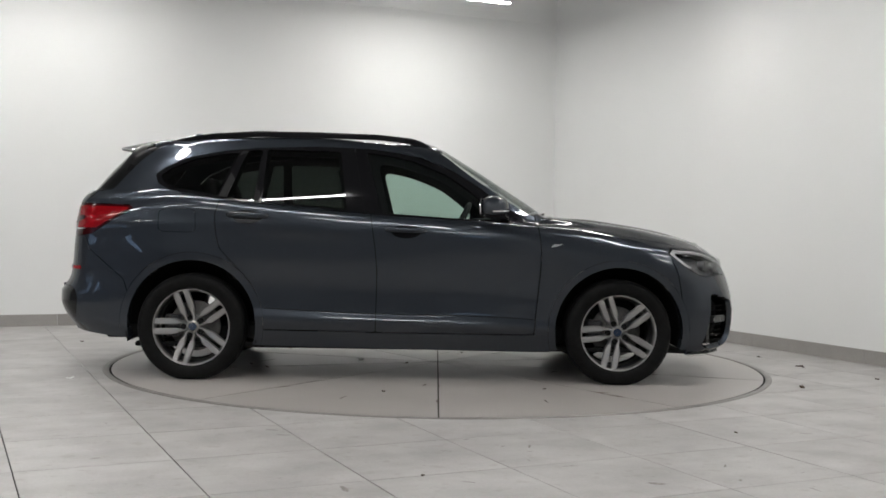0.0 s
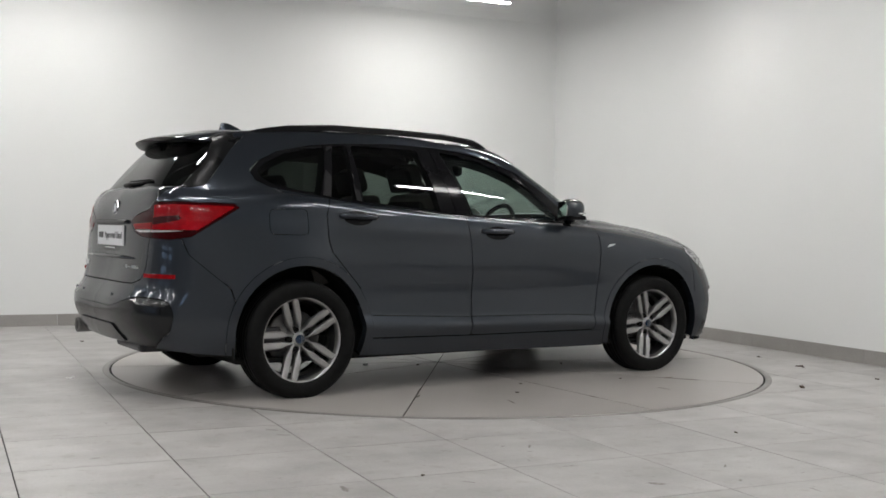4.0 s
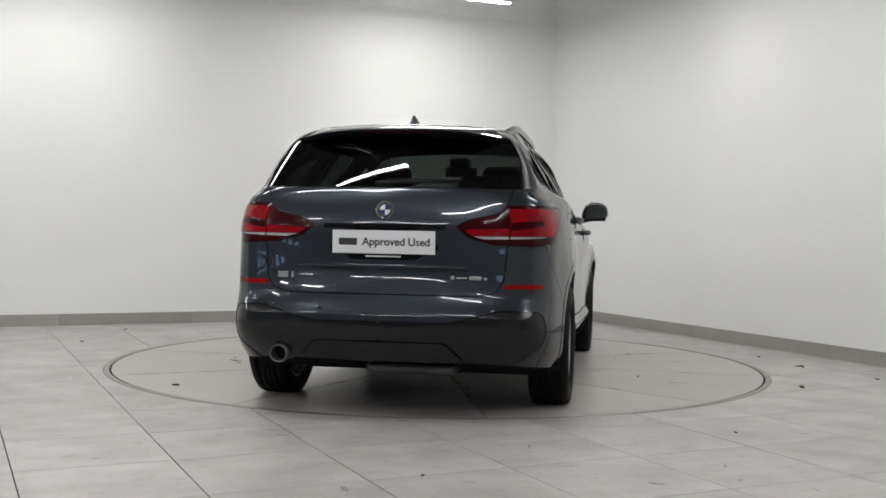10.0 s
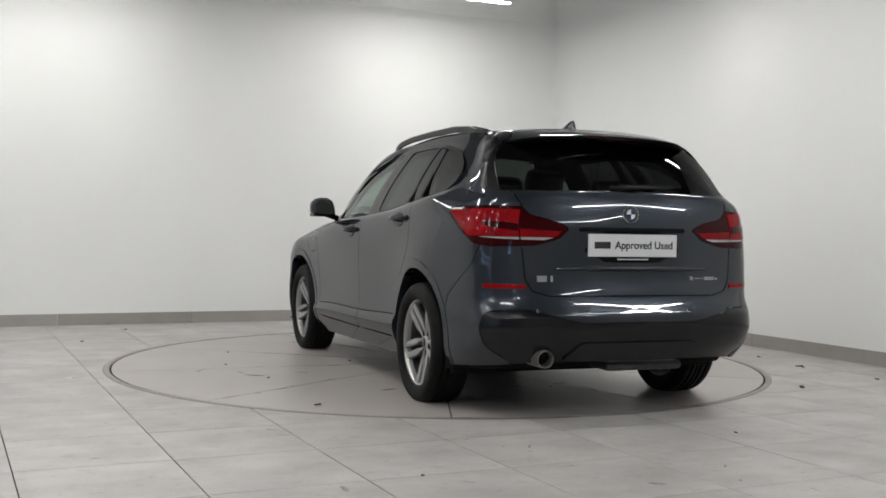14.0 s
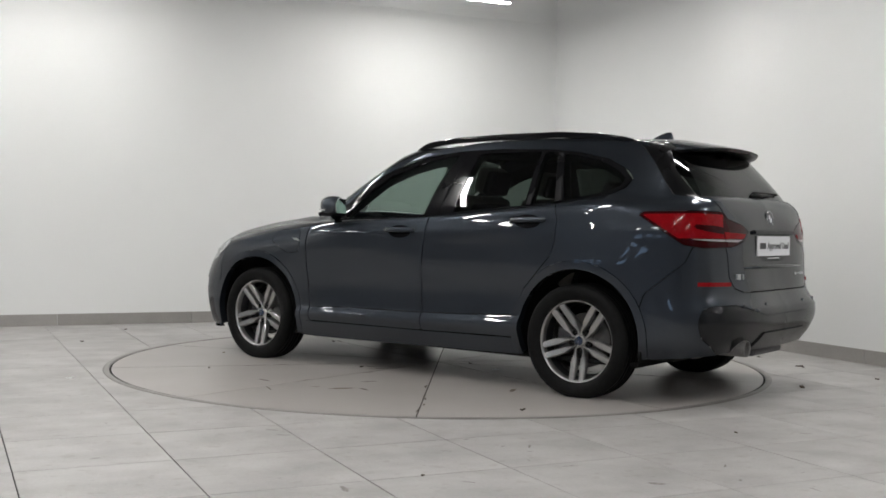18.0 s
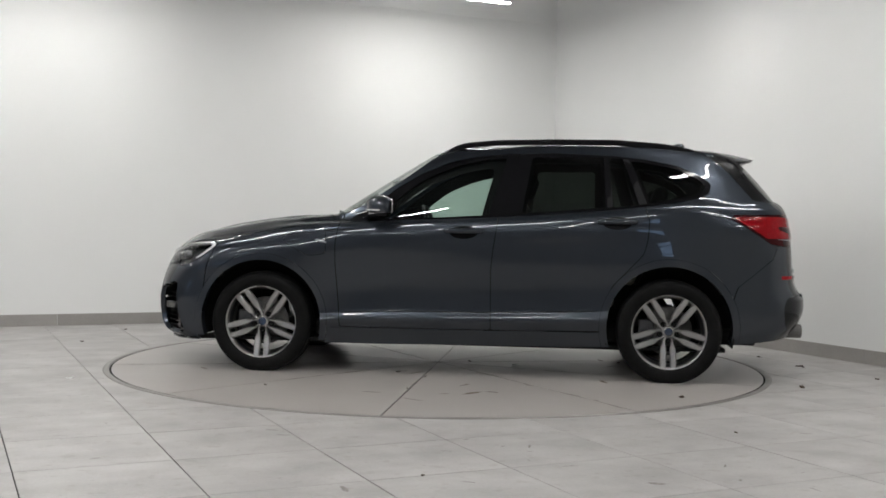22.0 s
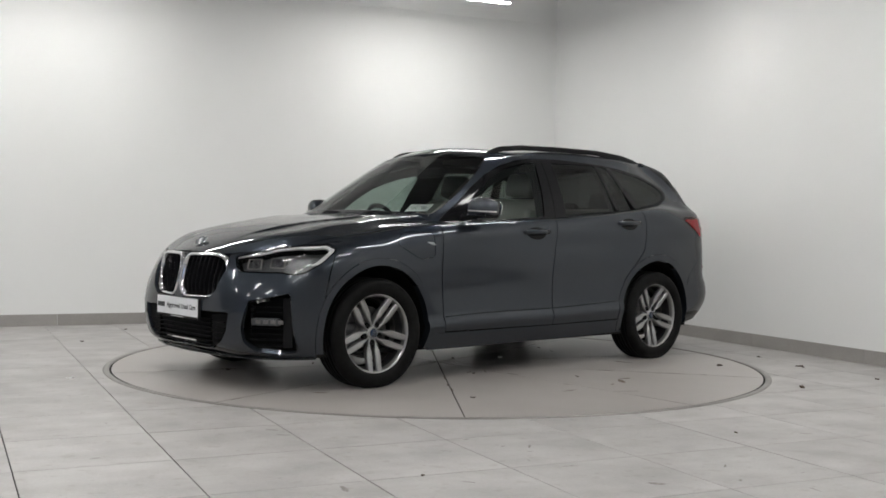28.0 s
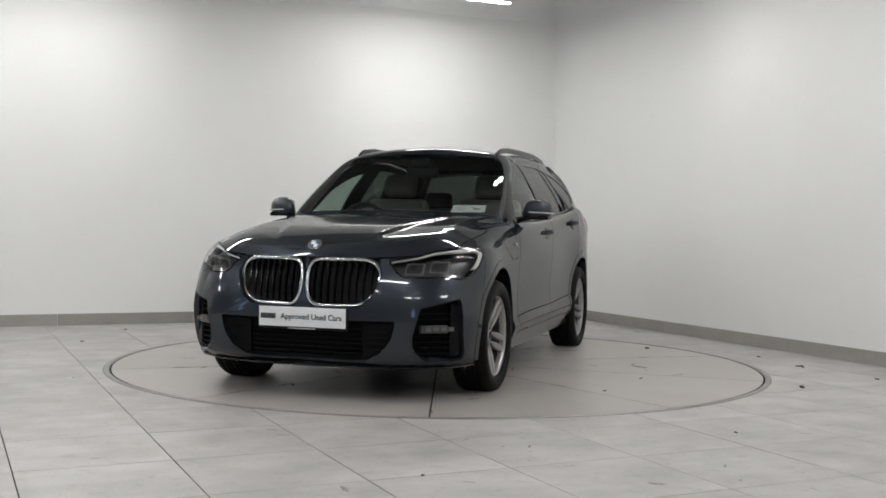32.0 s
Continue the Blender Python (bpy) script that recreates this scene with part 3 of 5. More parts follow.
    fb = np.where((s.col("x") > 0.5), fb, 1.0)
    bonnet, s = s.split(fb, GAP)
    sheet_object("bonnet", bonnet, PAINT, car, 0, "long dark grey bonnet with raised creases")
    # doors
    lower = np.where((s.col("y") > 0.5) & (s.col("v") < 10.2), 0.0, 1.0)
    fd, s = s.split(np.where(lower > 0, 1.0, side(s, FRONT_DOOR)), GAP)
    lower = np.where((s.col("y") > 0.5) & (s.col("v") < 10.2), 0.0, 1.0)
    rd, s = s.split(np.where(lower > 0, 1.0, side(s, REAR_DOOR)), GAP)
    doors = {}
    for k in (1, -1):
        doors["front", k] = sheet_object("front_door", fd, PAINT, car, k, "closed dark grey front door")
        doors["rear", k] = sheet_object("rear_door", rd, PAINT, car, k, "closed dark grey rear door")
    # sills
    sill, s = s.split(np.where((s.col("x") < 0.87) & (s.col("x") > -0.94), s.col("z") - np.interp(s.col("x"), [-.94, .87], [.312, .302]), 1.0), 0.001)
    for k in (1, -1):
        sheet_object("sill", sill, PAINT, car, k, "dark grey sill below the doors", rim=0.03)
    # tailgate
    gate_poly = [(ue, .634), (U(-2.165, .49), .636), (U(-2.13, .575), .66), (U(-2.115, .60), .72), (U(-2.112, .607), .90), (U(-2.105, .618), 1.09), (U(-2.06, .70), 1.20), (ue, 1.20)]
    fgate = np.where(s.col("x") < -1.5, np.maximum(around(s, gate_poly), (s.col("v") - 9.6) * 0.1), 1.0)
    gate, s = s.split(fgate, GAP)
    tailgate = sheet_object("tailgate", gate, PAINT, car, 0, "closed dark grey tailgate")
    # bumpers
    xb = np.interp(s.col("z"), [.0, .50, .62, .70, .80, .90], [-1.66, -1.72, -1.76, -1.86, -1.98, -2.02])
    rear_b, s = s.split(np.where(s.col("v") < 7.6, np.maximum(s.col("x") - xb, (s.col("z") - 0.888)), 1.0), GAP)
    xf = np.interp(s.col("z"), [.0, .45, .60, .70, .80], [1.72, 1.74, 1.72, 1.70, 1.66])
    front_b, s = s.split(np.where(s.col("v") < 6.5, np.maximum(xf - s.col("x"), (s.col("v") - 6.1) * 0.1), 1.0), GAP)
    # openings of the front bumper
    y, z = front_b.col("y"), front_b.col("z")
    low_poly = [(-1, .226), (.36, .243), (.45, .295), (.50, .36), (.522, .455), (-1, .445)]
    low, front_b = front_b.split(inside(y, z, low_poly, 0.004), 0.0)
    cor_poly = [(.632, .311), (.622, .37), (.66, .525), (.888, .577), (.925, .28), (.905, .243), (.83, .232), (.70, .244)]
    cor, front_b = front_b.split(around(front_b, cor_poly, 0.006), 0.0)
    kid_poly = [(.016, .735), (.05, .786), (.335, .788), (.396, .762), (.424, .705), (.386, .586), (.318, .538), (.06, .534), (.018, .60)]
    kid_hole = [(.010, .735), (.03, .86), (.392, .86), (.401, .762), (.426, .705), (.386, .586), (.318, .538), (.06, .534), (.018, .60)]
    kid, front_b = front_b.split(inside(front_b.col("y"), front_b.col("z"), kid_hole, 0.01), 0.0)
    sheet_object("front_bumper", front_b, PAINT, car, 0, "dark grey sports front bumper", rim=0.03)
    sheet_object("lower_grille_backing", low, DARK_PLASTIC, car, 0, "black lower air intake", rim=0.0, lift=-0.05)
    for k in (1, -1):
        sheet_object("side_intake", cor, DARK_PLASTIC, car, k, "black corner air intake", rim=0.0, lift=-0.10)
        sheet_object("grille_backing", kid, MATT_BLACK, car, k, "black grille backing", rim=0.0, lift=-0.045)
    # rear bumper with its black lower part
    ub = lambda x_, y_: U(x_, y_)
    dark_poly = [(ue, .505), (ub(-2.16, .33), .505), (ub(-2.14, .46), .535), (ub(-2.10, .60), .573), (ub(-2.045, .74), .565), (ub(-2.015, .77), .54), (ub(-2.0, .78), .47),
                 (ub(-2.02, .77), .39), (ub(-2.09, .66), .29), (ub(-2.12, .58), .20), (ue, .20)]
    dark, rear_b = rear_b.split(around(rear_b, outline(dark_poly, 0.03)), 0.0015)
    diff, dark = dark.split(inside(dark.col("y"), dark.col("z"), outline([(-1, .312), (.42, .312), (.33, .405), (-1, .405)], 0.02)), 0.0012)
    sheet_object("diffuser", diff, BUMPER_BLACK, car, 0, "black diffuser panel", rim=0.012, lift=0.006)
    sheet_object("rear_bumper", rear_b, PAINT, car, 0, "dark grey rear bumper", rim=0.03)
    sheet_object("rear_bumper_insert", dark, BUMPER_BLACK, car, 0, "black lower insert of the rear bumper", rim=0.02, lift=-0.004)
    # what is left: roof, flanks, fenders
    roof, s = s.split(np.where(s.col("v") > 11.6, np.interp(s.col("u"), [.80, .97], [12.0, 12.98]) - s.col("v"), 1.0) * 0.08, 0.0008)
    sheet_object("roof", roof, PAINT, car, 0, "dark grey roof")
    fend, s = s.split(np.maximum(0.60 - s.col("x"), (s.col("v") - 10.0) * 0.1), 0.0)
    # charging flap on the left fender, fuel flap on the right flank
    flap_c = outline([(1.195, .862), (1.155, .925), (1.10, .938), (.905, .942), (.900, .785), (1.02, .770)], 0.03)
    flap, fend_l = fend.split(side(fend, flap_c), 0.0022)
    sheet_object("charging_flap", flap, PAINT, car, 1, "closed dark grey charging flap")
    flap_f = outline([(-1.545, 1.055), (-1.320, 1.062), (-1.312, .925), (-1.345, .915), (-1.545, .918)], 0.03)
    flap, flank_r = s.split(np.where(s.col("v") < 9.5, side(s, flap_f), 1.0), 0.0022)
    sheet_object("fuel_flap", flap, PAINT, car, -1, "closed dark grey fuel flap")
    for k in (1, -1):
        sheet_object("fender", fend_l if k > 0 else fend, PAINT, car, k, "dark grey front fender")
        sheet_object("flank", s if k > 0 else flank_r, PAINT, car, k, "dark grey quarter panel and roof frame")
    # dark shell under the panels
    shell = BODY.clip(np.where(BODY.col("v") < 9.9, -1.0, 1.0))
    shell = shell.clip(-arch(shell, np.where(shell.col("x") > 0, 0.418, 0.414)))
    shell = shell.clip(-np.where(shell.col("x") > 1.3, around(shell, head, 0.004), 1.0) - 0.004)
    shell = shell.clip(-np.where(shell.col("x") > 1.3, around(shell, cor_poly, 0.006), 1.0) - 0.004)
    shell = shell.clip(-np.where(shell.col("x") > 1.6, inside(shell.col("y"), shell.col("z"), low_poly, 0.004), 1.0) - 0.004)
    shell = shell.clip(-np.where(shell.col("x") > 1.6, inside(shell.col("y"), shell.col("z"), kid_hole, 0.0), 1.0) - 0.004)
    sheet_object("inner_shell", shell, MATT_BLACK, car, 0, "dark inner shell", rim=0.0, lift=-0.02)
    return car, doors, tailgate, lens, red, kid_poly


def settle_in(ob):
    ob.location = ob.location + Vector((-CX, -CY, 0))


car, DOORS, TAILGATE, LENS, RED, KIDNEY = build_car()


# ---- wheels ----
def wheel(x, sgn, first):
    """first: the direction of one pair of spokes, degrees from forward, counted upwards."""
    y0 = TRACK * sgn
    bm = bmesh.new()
    revolve(bm, [(.2285, -.09), (.238, -.093), (.243, -.085), (.2465, .075), (.2465, .086), (.240, .090), (.232, .085), (.226, .066), (.222, .0), (.214, -.06), (.222, -.088)], 72, closed=True)
    w = part("wheel", bm, RIM_METAL, car, "five double-spoke alloy wheel with black tyre", True)
    w.matrix_basis = Matrix.Translation((x, y0, HUB_Z)) @ (Matrix.Identity(4) if sgn > 0 else Matrix.Rotation(math.pi, 4, "Z"))
    bm = bmesh.new()
    revolve(bm, [(.238, .088), (.246, .100), (.262, .109), (.292, .112), (.312, .108), (.326, .097), (.3335, .078), (.335, .072), (.335, .054), (.328, .051), (.328, .046), (.335, .043), (.335, .018), (.328, .015), (.328, .010), (.336, .007),
                 (.336, -.007), (.328, -.010), (.328, -.015), (.335, -.018), (.335, -.043), (.328, -.046), (.328, -.051), (.335, -.054), (.335, -.072),
                 (.326, -.097), (.300, -.110), (.262, -.108), (.238, -.095)], 96)
    part("tyre", bm, RUBBER, w, "black road tyre with circumferential grooves", True)
    bm = bmesh.new()
    revolve(bm, [(.02, -.055), (.155, -.055), (.160, -.05), (.160, -.035), (.155, -.03), (.095, -.03), (.085, .0), (.02, .0)], 48)
    part("brake_disc", bm, STEEL, w, "grey brake disc", True)
    bm = bmesh.new()
    box(bm, (.085, -.075, -.07), (.185, -.012, .07), 0.012)
    part("brake_caliper", bm, RIM_DARK, w)
    bm = bmesh.new()
    revolve(bm, [(.205, -.085), (.217, -.06), (.221, .0), (.224, .05)], 48)
    part("rim_barrel", bm, RIM_DARK, w, "", True)
    for k in range(5):
        a = radians(first + 72 * k)
        if sgn < 0:
            a = math.pi - a
        # local x points forward on the left wheels and backward on the right ones
        rot = Matrix.Rotation(-a, 4, "Y")
        for q in (1, -1):
            bm = bmesh.new()
            secs = []
            for r, off, half, face, thick in ((.032, .016, .008, .044, .045), (.058, .0250, .0065, .046, .050), (.080, .0268, .0082, .050, .048), (.106, .0298, .0172, .056, .040), (.130, .0312, .0192, .061, .036), (.175, .0320, .0192, .070, .031), (.212, .0325, .0185, .077, .028), (.234, .033, .018, .081, .026)):
                c = q * off
                pts = [(r, face - thick, c - half * 1.05), (r, face - 0.006, c - half), (r, face, c - half + 0.006), (r, face - 0.002 * 1, c + half - 0.006), (r, face - 0.007, c + half), (r, face - thick, c + half * 1.05)]
                secs.append([bm.verts.new(p) for p in pts])
            for s0, s1 in zip(secs, secs[1:]):
                for i in range(6):
                    bm.faces.new((s0[i], s0[(i + 1) % 6], s1[(i + 1) % 6], s1[i]))
            bm.faces.new(secs[0]); bm.faces.new(secs[-1][::-1])
            bmesh.ops.recalc_face_normals(bm, faces=bm.faces)
            bmesh.ops.transform(bm, matrix=rot, verts=bm.verts)
            part("spoke", bm, RIM_METAL, w)
        bm = bmesh.new()
        revolve(bm, [(.001, .034), (.009, .034), (.0095, .039), (.0125, .039), (.0135, .036), (.0175, .040), (.0185, .015)], 16)
        bmesh.ops.transform(bm, matrix=rot @ Matrix.Translation((.056, 0, 0)), verts=bm.verts)
        part("wheel_bolt", bm, MATT_BLACK, w, "", True)
    bm = bmesh.new()
    revolve(bm, [(.001, .052), (.026, .052), (.034, .048), (.038, .040), (.070, .020), (.076, -.01), (.03, -.02)], 40)
    part("hub", bm, RIM_METAL, w, "", True)
    bm = bmesh.new()
    revolve(bm, [(.001, .0562), (.024, .0555), (.027, .053), (.027, .045)], 32)
    cap = part("hub_cap", bm, HUB_BLUE, w, "round blue and white hub cap", True)
    settle_in(w)


for x_, s_, a_ in ((AXLE_F, -1, 112), (AXLE_R, -1, 180), (AXLE_F, 1, -90), (AXLE_R, 1, -90)):
    wheel(x_, s_, a_)
    bm = bmesh.new()
    open_r = .406
    prof = [(open_r, .072), (open_r + .008, .068), (open_r + .010, -.20), (.20, -.26)]
    revolve(bm, prof, 48)
    if s_ < 0:
        bmesh.ops.transform(bm, matrix=Matrix.Rotation(math.pi, 4, "Z"), verts=bm.verts)
    bmesh.ops.transform(bm, matrix=Matrix.Translation((x_, TRACK * s_, 0.337)), verts=bm.verts)
    bmesh.ops.delete(bm, geom=[v for v in bm.verts if v.co.z < 0.20], context="VERTS")
    settle_in(part("wheel_housing", bm, MATT_BLACK, car, "black wheel housing liner", True))


# ---- things fixed to the body ----
def skin(x, z):
    """A point of the left flank and its outward normal."""
    s = BODY.pts
    ok = (s[:, 1] > 0.45)
    d = np.where(ok, np.hypot(s[:, 0] - x, s[:, 2] - z), 9)
    near = s[np.argsort(d)[:8], :3]
    return float(near[:, 1].mean())


def skin_end(y, z, rear):
    s = BODY.pts
    ok = (s[:, 0] < -1.6) if rear else (s[:, 0] > 1.4)
    d = np.where(ok, np.hypot(s[:, 1] - abs(y), s[:, 2] - z), 9)
    return float(s[np.argsort(d)[:6], 0].mean())


def bonnet_height(x, y):
    s = BODY.pts
    d = np.where((s[:, 4] > 6) & (s[:, 4] < 10), np.hypot(s[:, 0] - x, s[:, 1] - abs(y)), 9)
    return float(s[np.argsort(d)[:6], 2].mean())


def lettering(text, size, parent, material, place, name="lettering"):
    cu = bpy.data.curves.new(name, "FONT")
    cu.offset = size * 0.024
    cu.body, cu.size, cu.extrude, cu.align_x, cu.align_y = text, size, 0.0006, "CENTER", "CENTER"
    tmp = new(name, cu)
    me = bpy.data.meshes.new_from_object(tmp.evaluated_get(bpy.context.evaluated_depsgraph_get()))
    bpy.data.objects.remove(tmp)
    me.transform(place)
    me.materials.clear()
    me.materials.append(material)
    ob = new(name, me)
    ob.parent = parent
    return ob


def head_lamps():
    sheet = LENS
    u, z = sheet.col("u"), sheet.col("z")
    for k in (1, -1):
        cover = sheet_object("headlamp", sheet, GLASS_LAMP, car, k, "clear-lensed LED headlamp with white light guide", rim=0.0)
        cover.visible_shadow = False
        sheet_object("lamp_housing", sheet, LAMP_BOWL, cover, k, "", rim=0.0, lift=-0.07)
        top = np.interp(u, [.457, .62, .73, .852, 1.0, 1.02, 1.11], [.782, .808, .836, .851, .860, .861, .834])
        tip = np.interp(z, [.69, .732, .763, .832], [.935, 1.0, 1.045, 1.11])
        guide = sheet.clip(np.minimum(top - np.interp(u, [.5, .8, 1.0], [.006, .010, .017]) - z, tip - 0.036 - u))
        guide = guide.clip(around(guide, HEAD, 0.004) + 0.006)
        guide = guide.clip(np.where(guide.col("z") < 0.74, 1.0, -1.0))
        rim_ = sheet.clip(-(around(sheet, HEAD, 0.004) + 0.0065))
        sheet_object("lamp_rim", rim_, GLOSS_BLACK, cover, k, "", rim=0.01, lift=-0.002)
        sheet_object("light_guide", guide, LAMP_WHITE, cover, k, "white light guide along the upper edge", rim=0.012, lift=-0.006)
        for a, b, zz, r in ((1.998, .575, .742, .025), (1.915, .690, .752, .028)):
            bm = bmesh.new()
            revolve(bm, [(.001, -.012), (r * .55, -.004), (r * .62, .0), (r * .75, -.022), (r, .004), (r * 1.1, .002), (r * 1.1, -.04)], 24, axis="X")
            bmesh.ops.transform(bm, matrix=Matrix.Translation((a, b * k, zz)) @ Matrix.Rotation(radians(22 * k), 4, "Z"), verts=bm.verts)
            part("projector", bm, RIM_DARK, cover, "", True)
            bm = bmesh.new()
            pts = outline([(-.055, -.035), (.05, -.035), (.062, .030), (-.04, .026)], 0.012)
            m = Matrix.Translation((a + .014, (b + .008) * k, zz)) @ Matrix.Rotation(radians(22 * k), 4, "Z")
            inner = [(p * .86, q * .80) for p, q in pts]
            vo = [[bm.verts.new(m @ Vector((d, p * k, q))) for p, q in ring] for ring in (pts, inner) for d in (0.0,)]
            n = len(pts)
            for i in range(n):
                bm.faces.new((vo[0][i], vo[0][(i + 1) % n], vo[1][(i + 1) % n], vo[1][i]))
            r_ = bmesh.ops.extrude_face_region(bm, geom=list(bm.faces))
            bmesh.ops.translate(bm, verts=[v for v in r_["geom"] if isinstance(v, bmesh.types.BMVert)], vec=(.006, 0, 0))
            bmesh.ops.recalc_face_normals(bm, faces=bm.faces)
            part("bezel", bm, STEEL, cover)


def tail_lamps():
    split_u = U(-2.112, .607)
    for k in (1, -1):
        base = sheet_object("tail_lamp", RED, DARK_RED_LENS, car, k, "red LED tail lamp with a clear lower strip", rim=0.012)
        for lo, hi in ((-9, split_u - .004), (split_u + .004, 99)):
            s = RED.clip(np.maximum(lo - RED.col("u"), RED.col("u") - hi))
            up = s.clip(0.934 - s.col("z"))
            tail_in = inside(up.col("u"), up.col("z"), TAIL_RED, 0.0)
            up = up.clip(tail_in + 0.013)
            if lo > 0:
                up = up.clip(up.col("z") - np.interp(up.col("u"), [split_u, split_u + .3], [.972, .958]))
            sheet_object("red_lens", up, RED_LENS, base, k, "bright red lens", rim=0.003, lift=0.003)
            low = s.clip(np.maximum(0.915 - s.col("z"), s.col("z") - 0.930))
            low = low.clip(inside(low.col("u"), low.col("z"), TAIL_RED, 0.0) + 0.010)
            sheet_object("clear_strip", low, LAMP_STRIP, base, k, "clear white strip", rim=0.003, lift=0.003)
        # a darker band inside the red
        band = RED.clip(inside(RED.col("u"), RED.col("z"), [(U(-2.150, .45), .972), (U(-2.125, .565), .990), (U(-2.09, .67), 1.005), (U(-2.02, .765), 1.012), (U(-2.02, .765), .985), (U(-2.10, .64), .962), (U(-2.150, .44), .952)], 0.0))
        band = band.clip(band.col("u") - split_u + .006)
        sheet_object("lens_band", band, DARK_RED_LENS, base, k, "dark red band in the lens", rim=0.002, lift=0.0055)


TAIL_RED = [(U(-2.155, .345), .978), (U(-2.152, .41), .925), (U(-2.14, .55), .892), (U(-2.05, .75), .885), (U(-1.97, .81), .900), (U(-1.86, .85), .985), (U(-1.745, .87), 1.060),
            (U(-1.78, .865), 1.078), (U(-2.04, .755), 1.084), (U(-2.11, .62), 1.080), (U(-2.125, .57), 1.040), (U(-2.15, .42), 1.008)]
head_lamps()
tail_lamps()


def kidney_grille():
    """Two chrome frames with upright slats."""
    lean = lambda y, z: 2.186 - 0.42 * y * y - max(z - 0.60, 0) * 0.22
    ring = outline(KIDNEY, 0.045, 5)
    cy = sum(p[0] for p in ring) / len(ring)
    cz = sum(p[1] for p in ring) / len(ring)
    for k in (1, -1):
        bm = bmesh.new()
        loops = []
        for grow, d in ((0.010, -.012), (0.009, .010), (0.002, .018), (-.008, .012), (-.010, -.030)):
            loop = []
            for i, (y, z) in enumerate(ring):
                a, b = Vector(ring[i - 1]), Vector(ring[(i + 1) % len(ring)])
                t = (b - a).normalized()
                n = Vector((t.y, -t.x))
                if n.dot(Vector((y - cy, z - cz))) < 0:
                    n = -n
                yy, zz = y + n.x * grow, z + n.y * grow
                yy = max(yy, 0.003)
                loop.append(bm.verts.new((lean(yy, zz) + d, yy * k, zz)))
            loops.append(loop)
        n = len(ring)
        for a, b in zip(loops, loops[1:]):
            for i in range(n):
                bm.faces.new((a[i], a[(i + 1) % n], b[(i + 1) % n], b[i]))
        bmesh.ops.recalc_face_normals(bm, faces=bm.faces)
        frame_ob = part("grille_frame", bm, CHROME, car, "chrome kidney-shaped grille frame", True)
        for i in range(9):
            y = 0.047 + i * 0.040
            hi = np.interp(y, [.016, .05, .33, .385, .41], [.735, .786, .788, .762, .705])
            lo = np.interp(y, [.018, .06, .31, .362, .40], [.60, .544, .549, .585, .69])
            bm = bmesh.new()
            steps = 6
            prev = None
            for j in range(steps + 1):
                z = lo + (hi - lo) * j / steps
                x = lean(y, z) + 0.004 - 0.012 * (2 * j / steps - 1) ** 4
                ringv = [bm.verts.new((x - dx, (y + dy) * k, z)) for dx, dy in ((.035, -.007), (.002, -.006), (0, 0), (.002, .006), (.035, .007))]
                if prev:
                    for q in range(4):
                        bm.faces.new((prev[q], prev[q + 1], ringv[q + 1], ringv[q]))
                prev = ringv
            bmesh.ops.recalc_face_normals(bm, faces=bm.faces)
            part("grille_slat", bm, GLOSS_BLACK, frame_ob)


kidney_grille()


